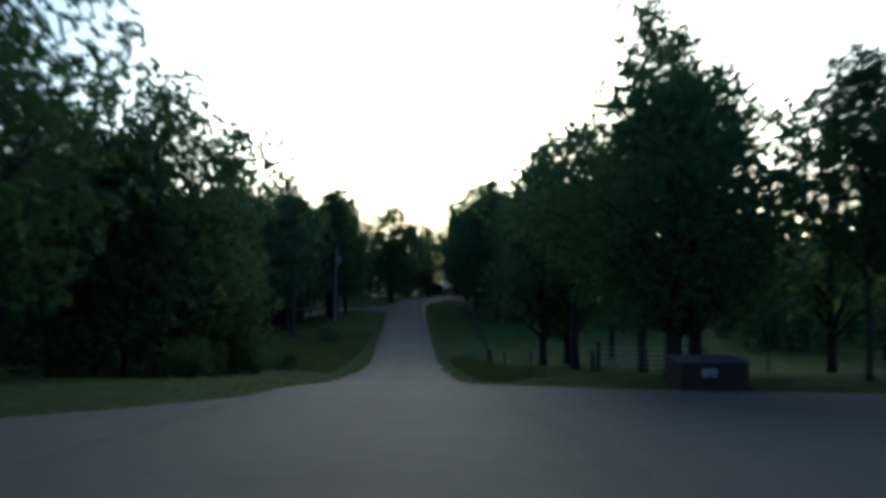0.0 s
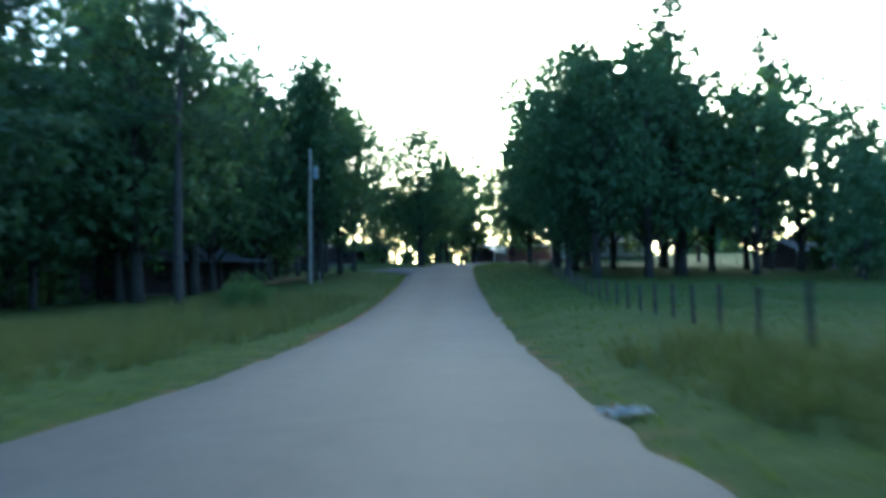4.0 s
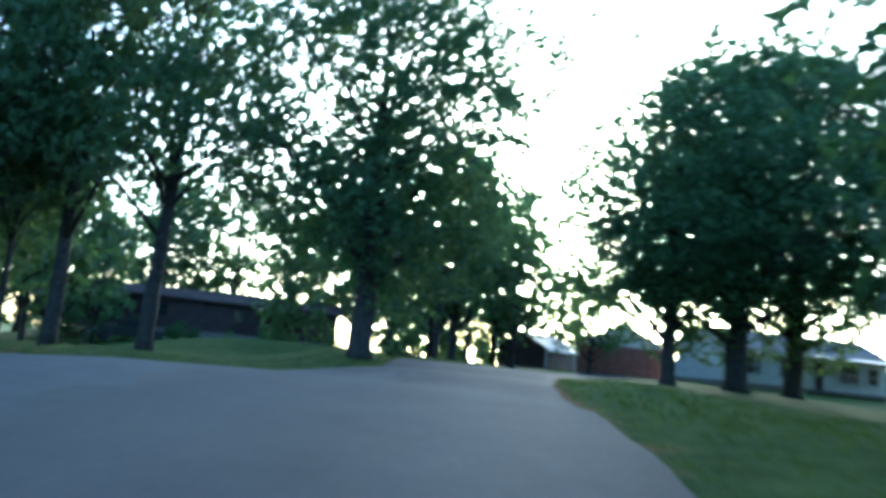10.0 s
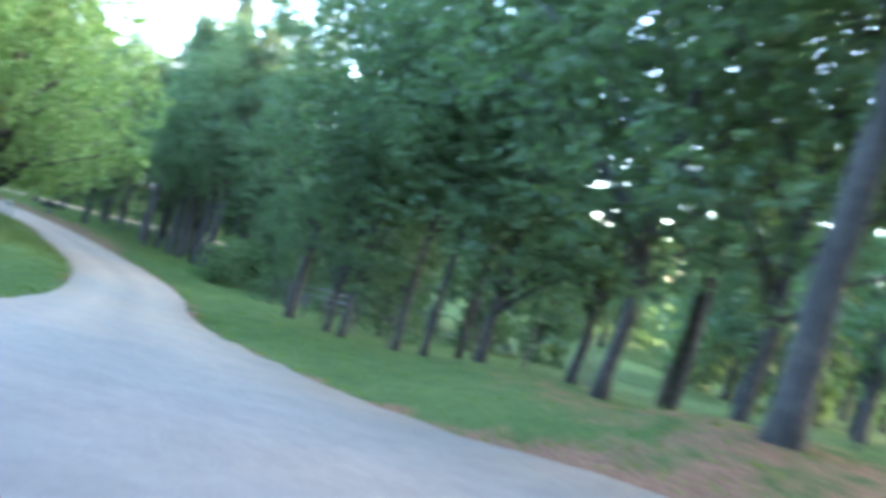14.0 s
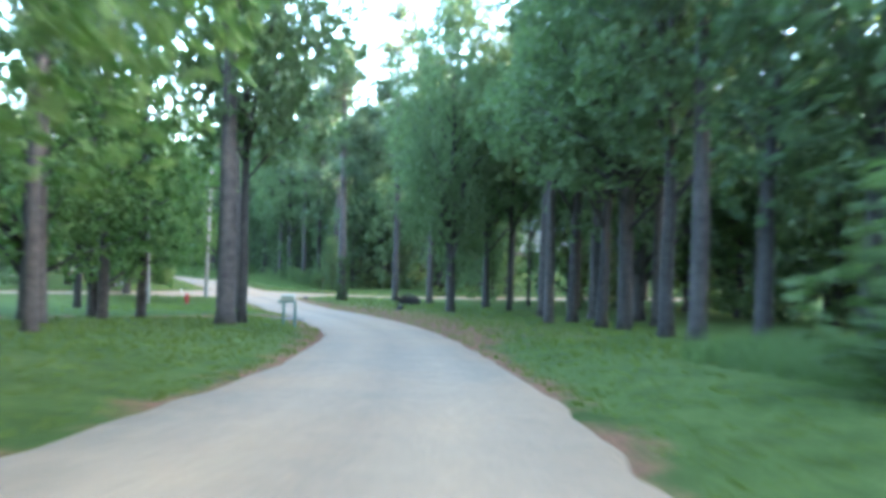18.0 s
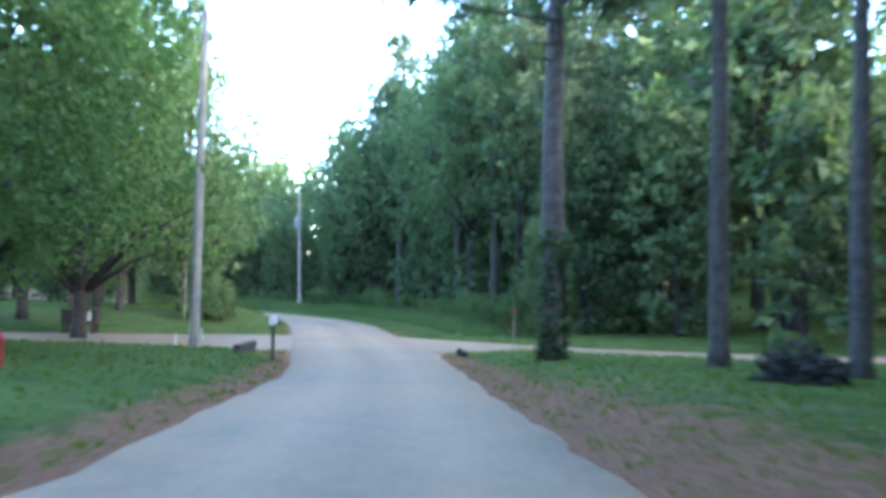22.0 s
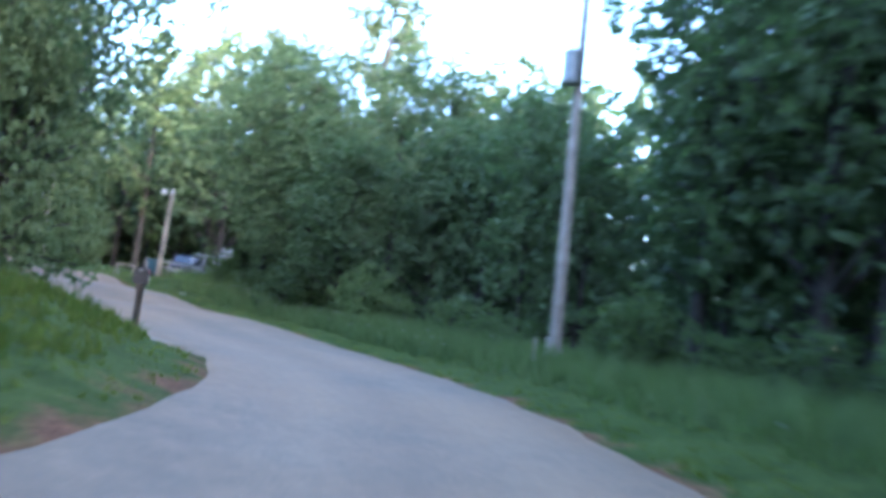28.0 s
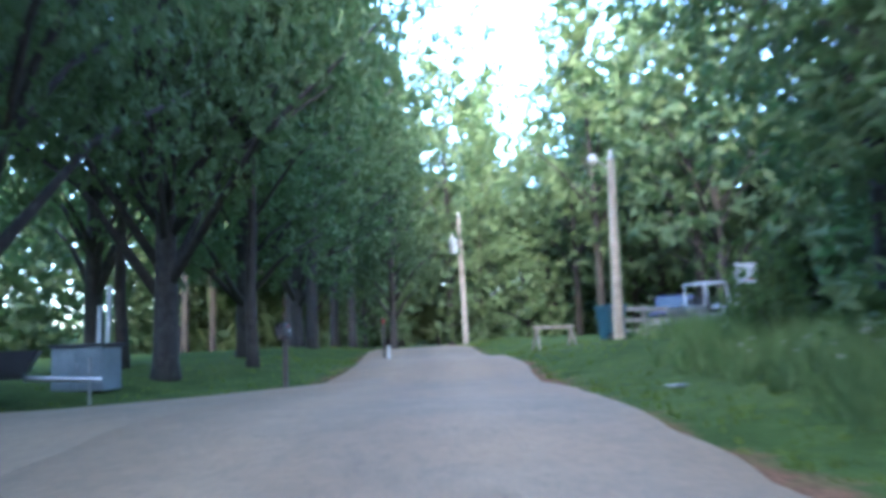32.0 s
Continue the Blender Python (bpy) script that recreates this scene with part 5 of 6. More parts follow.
def house(x, y, yaw, L, D, wall_h, rise, walls, roof, label, name="house", openings=(), gable=None, sink=0.05, porch=None, trim=WHITE):
    """A gabled house whose front faces -y before the turn; openings are ('w' or 'd', offset, width, height, sill)."""
    t = thing(name, on_ground(x, y, yaw, sink), label, "house" if name == "house" else name.replace("_", " "))
    part("foundation", box((L + 0.1, D + 0.1, 0.5), (0, 0, 0.05), 0.02), CONCRETE, t)
    bm = box((L, D, wall_h - 0.25), (0, 0, 0.25 + (wall_h - 0.25) / 2))
    part("wall", bm, walls, t)
    # boards or courses proud of the long front
    nb = int((wall_h - 0.3) / 0.24)
    for k in range(nb):
        part("board", box((L - 0.04, 0.02, 0.21), (0, -D / 2 - 0.008, 0.42 + 0.24 * k)), walls, t)
    for s in (-1, 1):
        g = part("gable", prism([(-D / 2, 0), (D / 2, 0), (0, rise)], 0.16), gable or walls, t)
        g.matrix_basis = pose(s * (L / 2 - 0.09), 0, wall_h, 0, 0, 90)
        part("corner_board", box((0.1, 0.1, wall_h - 0.25), (s * (L / 2 - 0.01), -D / 2 + 0.01, 0.25 + (wall_h - 0.25) / 2)), trim, t)
    over = 0.4
    run = D / 2 + over
    slope = math.atan2(rise, D / 2)
    for s in (-1, 1):
        ln = run / math.cos(slope)
        bm = box((L + 2 * over, ln, 0.1), (0, 0, 0), 0.01)
        r = part("roof", bm, roof, t)
        r.matrix_basis = pose(0, s * run / 2, wall_h + rise - math.tan(slope) * run / 2 + 0.07, -s * math.degrees(slope), 0, 0)
        for k in range(int(ln / 0.4)):
            part("course", box((L + 2 * over + 0.02, 0.39, 0.02), (0, -ln / 2 + 0.2 + 0.4 * k, 0.058)), roof, r)
        part("fascia", box((L + 2 * over, 0.04, 0.16), (0, s * (run + 0.01), wall_h + rise - math.tan(slope) * run + 0.02)), trim, t)
    part("ridge", box((L + 2 * over, 0.22, 0.05), (0, 0, wall_h + rise + 0.13), 0.01), roof, t)
    for kind, off, w, h, sill, *sh in openings:
        if kind == "w":
            window(t, (off, -D / 2 - 0.02, sill + h / 2), w, h, 0, sh[0] if sh else None, trim)
        else:
            d = part("door", box((w, 0.06, h), (off, -D / 2 - 0.04, 0.25 + h / 2), 0.01), DARK_SIDING, t, "dark panelled door")
            part("door_frame", box((w + 0.2, 0.04, h + 0.1), (off, -D / 2 - 0.02, 0.25 + h / 2)), trim, t)
            part("door_handle", lathe([(0.02, 0), (0.035, 0.02), (0.03, 0.05)], 10), STEEL, d).matrix_basis = pose(off + w * 0.4, -D / 2 - 0.07, 1.2, 90, 0, 0)
    if porch:
        a, b, depth, ph = porch
        part("porch_floor", box((b - a, depth, 0.2), ((a + b) / 2, -D / 2 - depth / 2, 0.15), 0.01), CONCRETE, t)
        r = part("porch_roof", box((b - a + 0.4, depth + 0.5, 0.08), (0, 0, 0), 0.01), TIN if trim is WHITE else roof, t)
        r.matrix_basis = pose((a + b) / 2, -D / 2 - depth / 2, ph + 0.1, 5, 0, 0)
        n = max(2, int((b - a) / 2.2) + 1)
        for k in range(n):
            part("porch_post", box((0.12, 0.12, ph - 0.15), (a + 0.1 + (b - a - 0.2) * k / (n - 1), -D / 2 - depth + 0.1, 0.15 + (ph - 0.15) / 2), 0.01), trim, t)
    return t


W = ("w", -4.6, 0.9, 1.25, 1.0, SHINGLE)
house(24, 121.5, 12, 13.5, 7.5, 2.75, 1.5, WHITE, SHINGLE, "low white clapboard house with dark roof and shutters", "house",
      (W, ("w", -1.2, 0.9, 1.25, 1.0, SHINGLE), ("d", 1.2, 0.95, 2.05, 0), ("w", 3.6, 1.4, 1.2, 1.0), ("w", 5.6, 0.8, 1.2, 1.0)), None, 0.1, (0.2, 6.6, 2.0, 2.6))
house(13.5, 131, 80, 9, 7.5, 2.7, 1.9, BRICK_RED, SHINGLE, "red brick house with a white gable end and dark roof", "house",
      (("w", -2.5, 0.9, 1.2, 1.0), ("w", 2.0, 0.9, 1.2, 1.0)), WHITE, 0.1)
house(6.5, 138, 60, 7, 5, 2.2, 1.3, DARK_SIDING, TIN, "small dark outbuilding with a pale tin roof", "shed", (), None, 0.1)
house(-24.0, 124.8, 16, 24, 4.6, 2.9, 0.7, DARK_SIDING, DARK_SIDING, "long dark brown mobile home under the trees", "mobile_home",
      (("w", -6.5, 1.1, 0.9, 1.3), ("w", -2.4, 0.9, 0.9, 1.3), ("d", 0.6, 0.9, 2.0, 0), ("w", 4.0, 1.1, 0.9, 1.3), ("w", 7.4, 0.9, 0.9, 1.3)), None, 0.1, (5.0, 9.0, 2.2, 2.5), DARK_SIDING)
house(-21, 39.5, 62, 9.5, 6, 2.5, 1.1, DARK_SIDING, SHINGLE, "dim dark-walled house in the shade of the woods", "house",
      (("w", -2.8, 1.0, 1.0, 1.1), ("d", 0.2, 0.9, 2.0, 0), ("w", 3.0, 1.0, 1.0, 1.1)), None, 0.1, (-4.5, 4.5, 2.6, 2.45), DARK_SIDING)
house(37, 64, 10, 10, 6, 2.0, 0.9, DARK_SIDING, SHINGLE, "low dark shed with a pale roof edge", "shed", (("d", 0, 2.2, 1.8, 0),), None, 0.1)
house(50, 90, 30, 12, 8, 3.4, 2.2, DARK_SIDING, SHINGLE, "dark-roofed barn beyond the pasture", "barn", (("d", 0, 3, 2.8, 0),), None, 0.1)
house(-156, 68.5, 262, 12, 8, 2.8, 1.8, WHITE, TIN, "white house on the rise behind the trees", "house",
      (("w", -3.5, 1.0, 1.2, 1.0), ("d", 0, 0.95, 2.0, 0), ("w", 3.5, 1.0, 1.2, 1.0)), None, 0.1, (-3, 3, 2.0, 2.5))


# ---------------------------------------------------------------- vehicles and yard things
def wheel_at(parent, x, y, r, w, rim=STEEL):
    wh = part("wheel", lathe([(r * 0.62, -w / 2), (r * 0.94, -w / 2), (r, -w * 0.3), (r, w * 0.3), (r * 0.94, w / 2), (r * 0.62, w / 2)], 22), RUBBER, parent)
    wh.matrix_basis = pose(x, y, r, 90, 0, 0)
    part("rim", lathe([(r * 0.1, -w * 0.36), (r * 0.6, -w * 0.4), (r * 0.63, 0), (r * 0.6, w * 0.4), (r * 0.1, w * 0.36)], 16), rim, wh)
    return wh


def pickup(x, y, yaw, body, label):
    """A pickup truck along x, nose to +x."""
    t = thing("pickup_truck", on_ground(x, y, yaw, 0.0), label, "pickup truck")
    hull = [(-2.6, 0.45), (-2.62, 0.75), (-2.58, 1.02), (-0.55, 1.02), (-0.5, 1.08), (0.95, 1.08), (2.3, 0.98), (2.5, 0.85), (2.55, 0.5), (2.4, 0.4), (-2.4, 0.4)]
    bm = prism(hull, 1.8)
    bmesh.ops.bevel(bm, geom=bm.edges[:], offset=0.05, segments=2, affect='EDGES')
    part("body", bm, body, t)
    cab = [(-0.55, 1.0), (-0.45, 1.66), (-0.3, 1.74), (0.55, 1.74), (1.2, 1.06), (1.2, 1.0)]
    bm = prism(cab, 1.62)
    bmesh.ops.bevel(bm, geom=bm.edges[:], offset=0.05, segments=2, affect='EDGES')
    part("cab", bm, body, t)
    part("windscreen", box((0.02, 1.4, 0.72), (0.9, 0, 1.41), 0.005, Euler((0, -0.76, 0)).to_matrix()), GLASS, t)
    part("rear_window", box((0.02, 1.3, 0.42), (-0.53, 0, 1.42), 0.005, Euler((0, 0.15, 0)).to_matrix()), GLASS, t)
    for s in (-1, 1):
        part("side_window", prism([(-0.36, 1.16), (-0.28, 1.6), (0.5, 1.6), (0.92, 1.16)], 0.02), GLASS, t).location = (0, s * 0.815, 0)
        part("door", box((1.25, 0.03, 0.62), (0.2, s * 0.9, 0.78), 0.012), body, t)
        part("headlight", box((0.08, 0.34, 0.18), (2.5, s * 0.66, 0.78), 0.03), GLASS, t)
        part("tail_light", box((0.06, 0.14, 0.3), (-2.61, s * 0.78, 0.85), 0.02), RED, t)
        part("mirror", box((0.1, 0.2, 0.16), (0.85, s * 0.98, 1.2), 0.03), BLACK_PAINT, t)
        for wx in (-1.6, 1.65):
            wheel_at(t, wx, s * 0.8, 0.37, 0.24)
    part("bed_floor", box((1.9, 1.5, 0.04), (-1.55, 0, 1.045)), BLACK_PAINT, t)
    part("tailgate", box((0.05, 1.5, 0.5), (-2.63, 0, 0.78), 0.015), body, t)
    part("bumper", box((0.14, 1.75, 0.16), (2.57, 0, 0.5), 0.04), STEEL, t)
    part("bumper", box((0.14, 1.7, 0.14), (-2.68, 0, 0.5), 0.04), STEEL, t)
    part("grille", box((0.05, 1.0, 0.22), (2.53, 0, 0.78), 0.01), BLACK_PAINT, t)
    return t


pickup(-26.0, 116.5, 30, paint("dark_grey_car_paint", (0.05, 0.055, 0.06), 0.3, 0.4), "dark grey pickup parked by the mobile home")
pickup(-163.2, -29.5, 60, paint("faded_blue_paint", (0.045, 0.045, 0.09), 0.35, 0.3), "faded dark blue pickup parked in the yard")


def flat_trailer(x, y, yaw, label):
    """A small dark box trailer with tall sides and a tongue."""
    t = thing("utility_trailer", on_ground(x, y, yaw, 0.0), label, "trailer")
    part("bed", box((2.4, 1.4, 0.1), (0, 0, 0.55), 0.02), BLACK_PAINT, t)
    for s in (-1, 1):
        part("side_panel", prism([(-1.2, 0.6), (1.2, 0.6), (1.45, 0.95), (-1.2, 0.95)], 0.05), BLACK_PAINT, t).location = (0, s * 0.7, 0)
        wheel_at(t, -0.1, s * 0.82, 0.3, 0.18)
        part("fender", prism([(-0.5, 0.45), (-0.38, 0.66), (0.18, 0.66), (0.3, 0.45), (0.24, 0.45), (0.14, 0.61), (-0.34, 0.61), (-0.44, 0.45)], 0.22), BLACK_PAINT, t).location = (0, s * 0.83, 0)
    part("end_panel", box((0.05, 1.4, 0.35), (-1.2, 0, 0.78), 0.01), BLACK_PAINT, t)
    part("front_panel", box((0.05, 1.4, 0.4), (1.32, 0, 0.78), 0.01, Euler((0, 0.5, 0)).to_matrix()), BLACK_PAINT, t)
    part("tongue", rod((1.2, 0, 0.5), (2.4, 0, 0.42), 0.05, sides=8), STEEL, t)
    part("jack", rod((2.2, 0, 0.0), (2.2, 0, 0.8), 0.03, sides=8), STEEL, t)
    return t


flat_trailer(-141.6, -8.6, 195, "dark metal box trailer parked by the driveway")


def cabinet(x, y, yaw):
    t = thing("utility_cabinet", on_ground(x, y, yaw, 0.02), "grey metal utility box with a dark lid and white pipes", "utility cabinet")
    part("body", box((1.0, 0.7, 0.8), (0, 0, 0.4), 0.02), GREY_METAL, t)
    part("lid", box((1.08, 0.78, 0.06), (0, 0, 0.83), 0.02), BLACK_PAINT, t, "dark lid")
    for s in (-1, 1):
        part("door", box((0.46, 0.02, 0.68), (s * 0.24, -0.36, 0.4), 0.006), GREY_METAL, t)
    part("latch", box((0.04, 0.03, 0.12), (0.02, -0.38, 0.45), 0.005), STEEL, t)
    part("pipe", rod((0.1, 0.5, -0.1), (0.16, 0.5, 1.9), 0.04, sides=12), WHITE, t, "white upright pipe")
    part("pipe", rod((-0.1, 0.55, -0.1), (-0.06, 0.55, 1.6), 0.04, sides=12), WHITE, t, "white upright pipe")
    part("pipe_cap", lathe([(0.05, 0), (0.055, 0.05), (0.03, 0.1)], 12), WHITE, t).location = (0.16, 0.5, 1.88)


cabinet(-143.3, -10.6, 165)


FADED = paint("faded_cart_paint", (0.3, 0.32, 0.33), 0.6)


def utility_cart(x, y, yaw):
    t = thing("utility_cart", on_ground(x, y, yaw, 0.0), "old pale utility cart with an open tube frame", "utility cart")
    bm = box((2.3, 1.2, 0.4), (0, 0, 0.62), 0.06)
    part("body", bm, FADED, t)
    part("hood", box((0.7, 1.1, 0.3), (0.9, 0, 0.95), 0.06, Euler((0, 0.2, 0)).to_matrix()), FADED, t)
    part("seat", box((0.5, 1.1, 0.14), (-0.1, 0, 0.9), 0.04), BLACK_PAINT, t)
    part("seat_back", box((0.1, 1.1, 0.45), (-0.36, 0, 1.15), 0.04), BLACK_PAINT, t)
    for s in (-1, 1):
        part("frame_tube", rod((0.55, s * 0.55, 0.8), (0.35, s * 0.55, 1.85), 0.03, sides=8), WHITE, t)
        part("frame_tube", rod((-0.5, s * 0.55, 0.8), (-0.5, s * 0.55, 1.85), 0.03, sides=8), WHITE, t)
        part("frame_tube", rod((0.35, s * 0.55, 1.85), (-0.5, s * 0.55, 1.85), 0.03, sides=8), WHITE, t)
        for wx in (-0.8, 0.8):
            wheel_at(t, wx, s * 0.56, 0.3, 0.22)
    for wx in (0.35, -0.5):
        part("frame_tube", rod((wx, -0.55, 1.85), (wx, 0.55, 1.85), 0.03, sides=8), WHITE, t)
    part("cargo_bed", box((0.8, 1.2, 0.25), (-0.85, 0, 0.95), 0.03), STEEL, t)


utility_cart(-160.6, -21.0, 190)


def hoop(x, y, yaw):
    t = thing("basketball_hoop", on_ground(x, y, yaw, 0.2), "pole with a pale rectangular backboard", "basketball hoop")
    part("pole", rod((0, 0, 0), (0, 0, 2.5), 0.06, sides=12), STEEL, t)
    part("arm", rod((0, 0, 2.2), (0, -0.5, 2.4), 0.04, sides=8), STEEL, t)
    part("backboard", box((1.1, 0.04, 0.72), (0, -0.5, 2.45), 0.01), WHITE, t)
    v, f = tube([(0.23 * math.cos(a), -0.77 + 0.23 * math.sin(a), 2.2) for a in [2 * math.pi * k / 16 for k in range(17)]], [0.012] * 17, 6)
    r = new("rim", mesh_of("rim", v, f, RED, True))
    r.parent = t


hoop(-162.3, -22.2, 200)


def picnic_frame(x, y, yaw):
    t = thing("sawhorse", on_ground(x, y, yaw, 0.02), "low pale wooden sawhorse on the grass", "sawhorse")
    part("beam", box((1.2, 0.1, 0.1), (0, 0, 0.6), 0.01), PALE_WOOD, t)
    for sx in (-1, 1):
        for sy in (-1, 1):
            part("leg", rod((sx * 0.5, 0, 0.6), (sx * 0.55, sy * 0.25, 0.0), 0.035, sides=6), PALE_WOOD, t)


picnic_frame(-153.9, -16.4, 10)


def small_trailer_with_sign(x, y, yaw):
    t = thing("cart", on_ground(x, y, yaw, 0.0), "dark wooden cart with a pale notice board", "cart")
    part("box", box((1.3, 0.9, 0.55), (0, 0, 0.75), 0.02), DARK_SIDING, t)
    part("rim", box((1.4, 1.0, 0.06), (0, 0, 1.04), 0.01), DARK_SIDING, t)
    for sx in (-1, 1):
        for sy in (-1, 1):
            part("leg", box((0.09, 0.09, 0.5), (sx * 0.55, sy * 0.36, 0.25), 0.008), DARK_SIDING, t)
    s = part("notice", box((0.62, 0.02, 0.42), (0.2, -0.47, 0.82), 0.004), WHITE, t, "pale board with unreadable bars")
    for k in range(3):
        part("text_bar", box((0.44, 0.006, 0.05), (0.2, -0.484, 0.94 - 0.12 * k)), BLACK_PAINT, s)


small_trailer_with_sign(-118.9, 31.3, 128)


def stand_box(x, y, yaw):
    t = thing("storage_box", on_ground(x, y, yaw, 0.03), "low dark wooden storage box with a pale notice", "storage box")
    part("carcass", box((1.9, 1.2, 0.75), (0, 0, 0.38), 0.015), DARK_SIDING, t)
    part("lid", box((2.0, 1.3, 0.06), (0, 0, 0.81), 0.015, Euler((0.06, 0, 0)).to_matrix()), SHINGLE, t)
    for k in range(6):
        part("plank", box((0.29, 0.025, 0.7), (-0.78 + 0.312 * k, -0.61, 0.38), 0.004), DARK_SIDING, t)
    n = part("notice", box((0.4, 0.02, 0.22), (-0.2, -0.635, 0.5), 0.003), WHITE, t, "pale notice with unreadable bars")
    for k in range(2):
        part("text_bar", box((0.3, 0.006, 0.04), (-0.2, -0.648, 0.54 - 0.09 * k)), BLACK_PAINT, n)


stand_box(7.9, -49.0, 4)


def stump(x, y, r, h):
    t = thing("tree_stump", on_ground(x, y, 0, 0.08), "weathered grey tree stump in the grass", "stump")
    part("bole", lathe([(r * 1.5, 0), (r * 1.15, 0.12), (r, h * 0.6), (r * 0.97, h)], 12), BARK, t)
    part("cut_face", lathe([(r * 0.94, h), (r * 0.9, h + 0.012)], 12), PALE_WOOD, t)


stump(-103.0, 60.6, 0.22, 0.35)


# ---------------------------------------------------------------- grass and weeds
def grass_stuff(name, label, pts, low, high, blades, width, mat, seed, lean=0.35):
    """Tufts of pointed blades at the given places, one mass."""
    rng = np.random.default_rng(seed)
    n = len(pts)
    z = np.concatenate([ground_level(c[:, 0], c[:, 1]) for c in np.array_split(pts, max(1, n // 3000))])
    c = np.repeat(np.column_stack([pts, z - 0.02]), blades, axis=0)
    m = len(c)
    a = rng.uniform(0, 6.283, m)
    h = rng.uniform(low, high, m)
    c[:, :2] += rng.normal(0, width * 1.6, (m, 2))
    side = np.column_stack([np.cos(a), np.sin(a), np.zeros(m)]) * (width * rng.uniform(0.5, 1.0, m))[:, None]
    tip = c + np.column_stack([rng.normal(0, lean, m) * h, rng.normal(0, lean, m) * h, h])
    v = np.stack([c - side, c + side, tip], 1).reshape(-1, 3)
    me = mesh_of(name, v, np.arange(m * 3).reshape(-1, 3).tolist(), mat)
    return tagged(new(name, me), label, "grass", kind="stuff")


def verge_points(n, reach, seed, lines=(0, 1), box_=None):
    """Places along both edges of the roads, thick near the pavement."""
    rng = np.random.default_rng(seed)
    out = []
    for k in lines:
        l = LINES[k]
        for e, o in ((slice(0, 2), slice(2, 4)), (slice(2, 4), slice(0, 2))):
            p, q = l[:, e], l[:, o]
            i = rng.integers(0, len(l), n)
            away = p[i] - q[i]
            away /= np.linalg.norm(away, axis=1)[:, None]
            d = 0.05 + rng.exponential(reach, n)
            out.append(p[i] + away * d[:, None] + rng.normal(0, 0.3, (n, 2)))
    pts = np.vstack(out)
    ok = np.concatenate([off_road(c[:, 0], c[:, 1]) for c in np.array_split(pts, max(1, len(pts) // 3000))]) > 0.05
    if box_:
        ok &= (pts[:, 0] > box_[0]) & (pts[:, 0] < box_[1]) & (pts[:, 1] > box_[2]) & (pts[:, 1] < box_[3])
    return pts[ok]


p = verge_points(9500, 1.6, 1)
p = p[(p[:, 1] > -80) & (p[:, 1] < 95) | (p[:, 0] < -20)]
p = p[(p[:, 1] < 100) & (p[:, 1] > -45)  | (p[:, 0] > -20)]
grass_stuff("verge_grass", "short mown green grass along the road's edges", p, 0.04, 0.1, 3, 0.03, GRASS, 2)


def patch(x0, y0, x1, y1, n, seed):
    rng = np.random.default_rng(seed)
    q = np.column_stack([rng.uniform(x0, x1, n), rng.uniform(y0, y1, n)])
    return q[off_road(q[:, 0], q[:, 1]) > 0.7]


def strip(points, wide, n, seed, clear=0.9):
    rng = np.random.default_rng(seed)
    d = densify([(x, y, 0) for x, y in points], 0.5)
    i = rng.integers(0, len(d), n)
    q = d[i, :2] + rng.uniform(-wide, wide, (n, 2))
    return q[off_road(q[:, 0], q[:, 1]) > clear]


STRAW = foliage("dry_grass_blades", (0.06, 0.08, 0.026), (0.125, 0.13, 0.05), 0.35)
grass_stuff("tall_grass", "tall straw-tinted meadow grass by the road", np.vstack([patch(-13, -26, -5, 26, 5200, 3), patch(2.6, -43, 4.4, -6, 1300, 4)]), 0.25, 0.7, 3, 0.022, STRAW, 5)
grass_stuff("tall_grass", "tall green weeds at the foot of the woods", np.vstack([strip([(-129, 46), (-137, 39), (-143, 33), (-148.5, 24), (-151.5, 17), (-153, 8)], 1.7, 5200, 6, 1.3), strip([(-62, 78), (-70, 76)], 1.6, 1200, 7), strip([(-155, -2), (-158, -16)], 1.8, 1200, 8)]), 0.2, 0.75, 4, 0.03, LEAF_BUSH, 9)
grass_stuff("pasture_grass", "rough green pasture grass behind the fence", np.vstack([patch(7, -32, 26, 38, 7000, 10), patch(2.5, 10, 9, 75, 3500, 11)]), 0.06, 0.16, 2, 0.03, GRASS, 12)
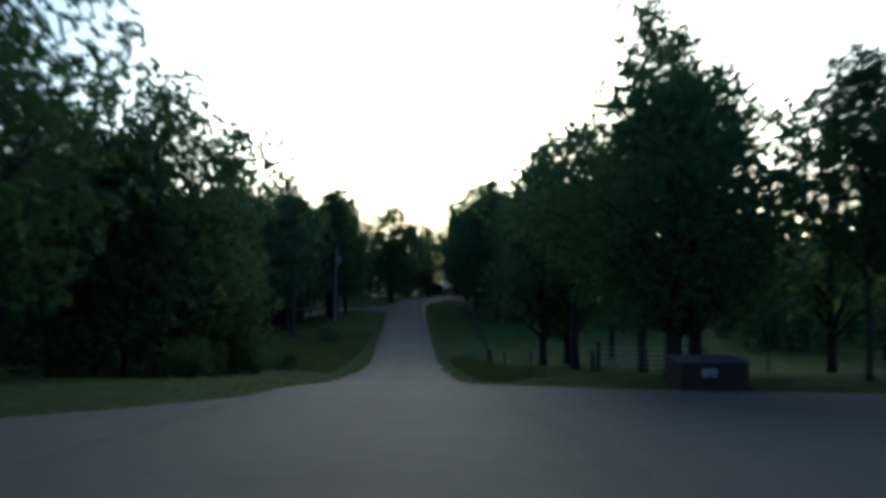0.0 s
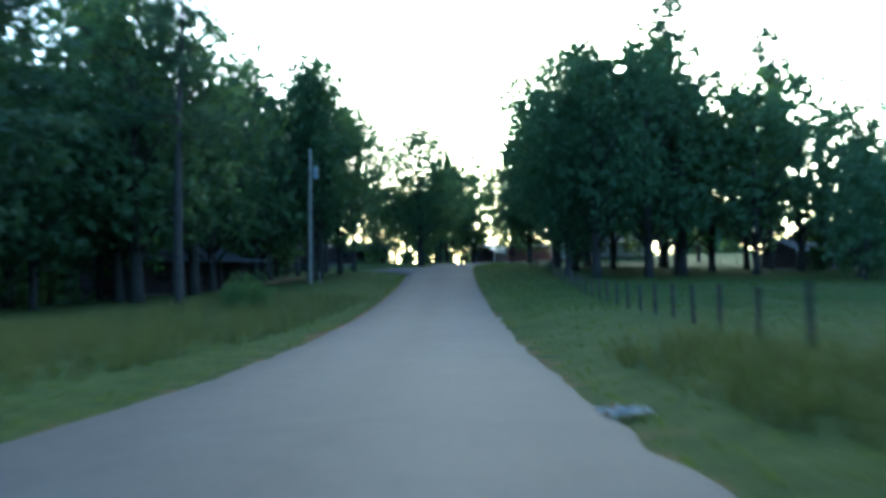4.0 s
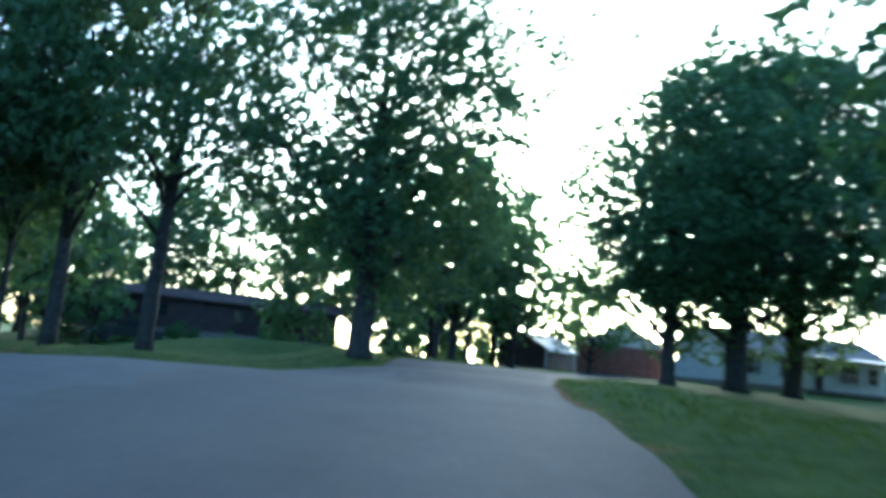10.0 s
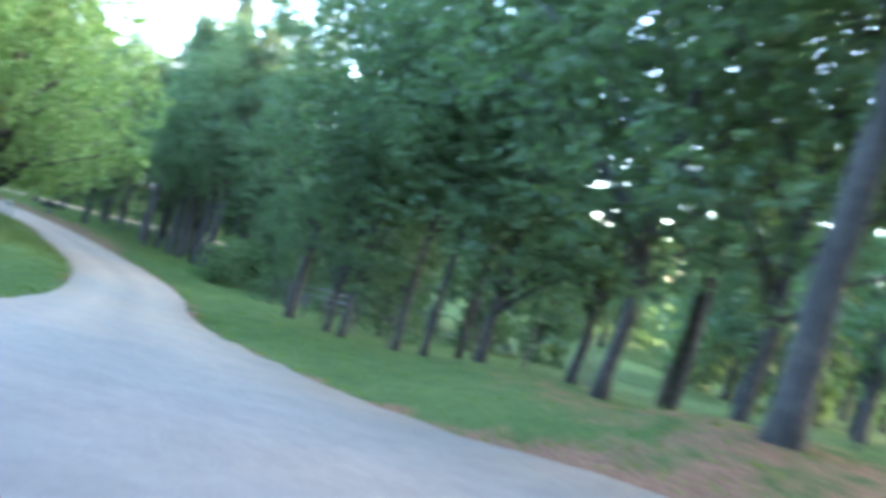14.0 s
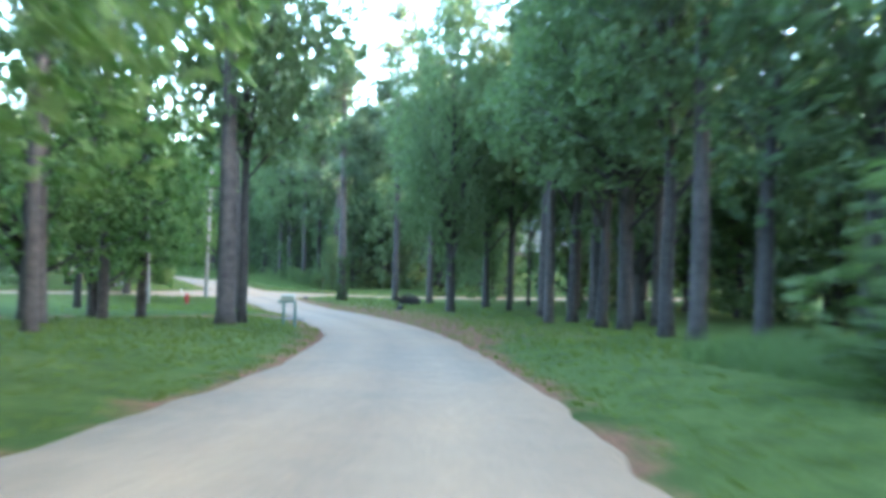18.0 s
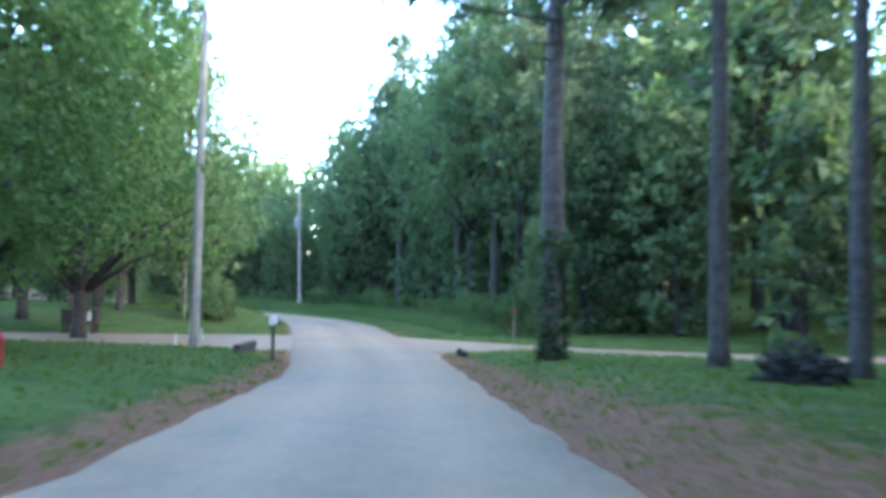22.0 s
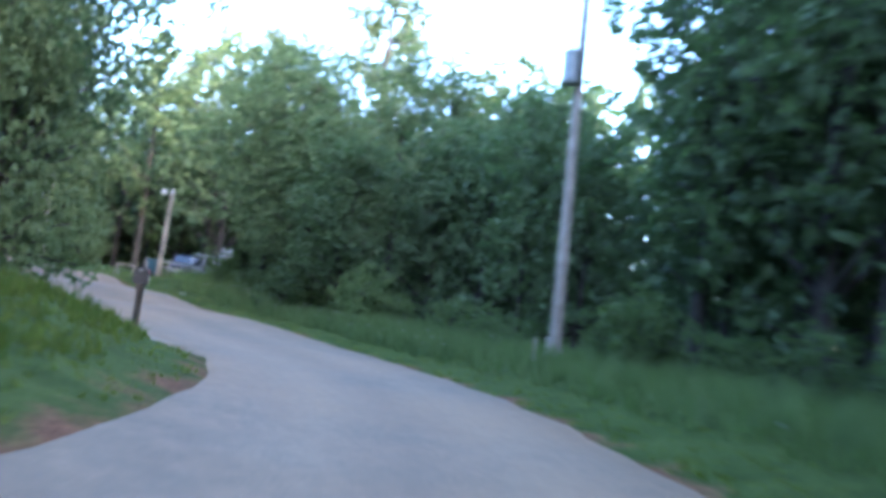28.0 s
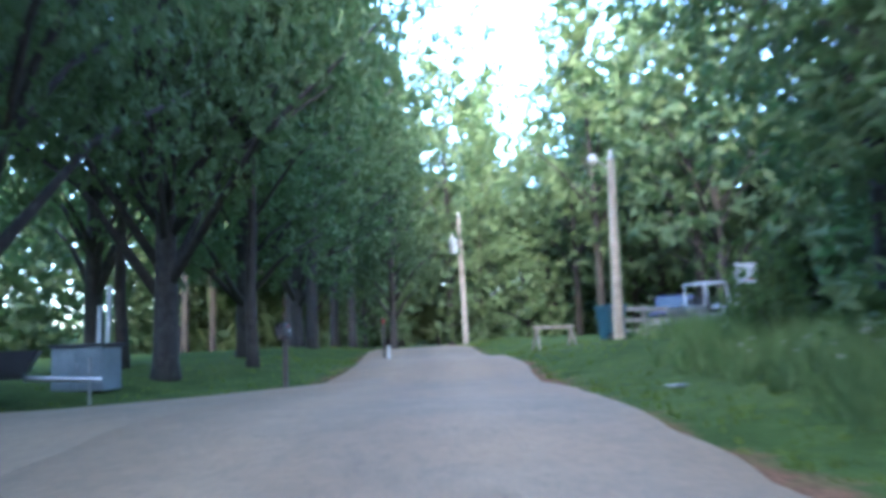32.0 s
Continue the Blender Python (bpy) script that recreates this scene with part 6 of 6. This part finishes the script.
grass_stuff("lawn_grass", "mown lawn grass under the pines", np.vstack([strip([(-64, 63), (-82, 57), (-98, 49), (-112, 38)], 5, 4200, 13), strip([(-70, 76), (-90, 69), (-108, 60), (-122, 52)], 4, 4200, 14), strip([(-132, 26), (-139, 17)], 3.0, 2200, 15)]), 0.05, 0.14, 3, 0.035, GRASS, 16)
# fallen pine straw and leaves on the bare verges
rng_ = np.random.default_rng(21)
q = strip([(-78, 70.5), (-92, 66), (-104, 59.5), (-112, 54.5)], 2.6, 3500, 22, 0.1)
zz = ground_level(q[:, 0], q[:, 1])
v, f = sprays(np.column_stack([q, zz + 0.03]), rng_, 2, 0.16, 0.02, 0.0)
v[:, 2] = np.repeat(np.repeat(zz, 2), 3) + 0.012 + np.abs(v[:, 2] - np.repeat(np.repeat(zz, 2), 3)) * 0.15
tagged(new("pine_straw", mesh_of("pine_straw", v, f, surface("fallen_straw", (0.11, 0.07, 0.04), (0.24, 0.16, 0.09), 8.0, 30.0, 0.95))), "scattered brown pine straw on bare earth", "leaf litter", kind="stuff")
grass_stuff("tall_grass", "long uncut lawn grass round the black mailbox", patch(-143.5, 16.0, -131, 27, 4200, 31), 0.07, 0.24, 4, 0.026, GRASS, 33)
q = strip([(-149.6, 17.5), (-151.8, 9), (-153.2, 1.5), (-154.2, -5)], 1.3, 420, 34, 1.0)
grass_stuff("tall_grass", "rank green weeds between the lane and the thicket", np.vstack([q, strip([(-151, 15), (-153, 4), (-155, -8)], 1.4, 1500, 35, 1.1)]), 0.25, 0.6, 4, 0.03, LEAF_BUSH, 36)
q = q[::4]
zz = ground_level(q[:, 0], q[:, 1])
v, f = sprays(np.column_stack([q, zz + rng_.uniform(0.35, 0.6, len(q))]), rng_, 4, 0.05, 0.02, 0.0)
tagged(new("wild_flowers", mesh_of("wild_flowers", v, f, surface("pale_seed_heads", (0.3, 0.31, 0.24), (0.48, 0.48, 0.4), 8.0, 30.0, 0.9))), "pale seed heads on the verge weeds", "weeds", kind="stuff")
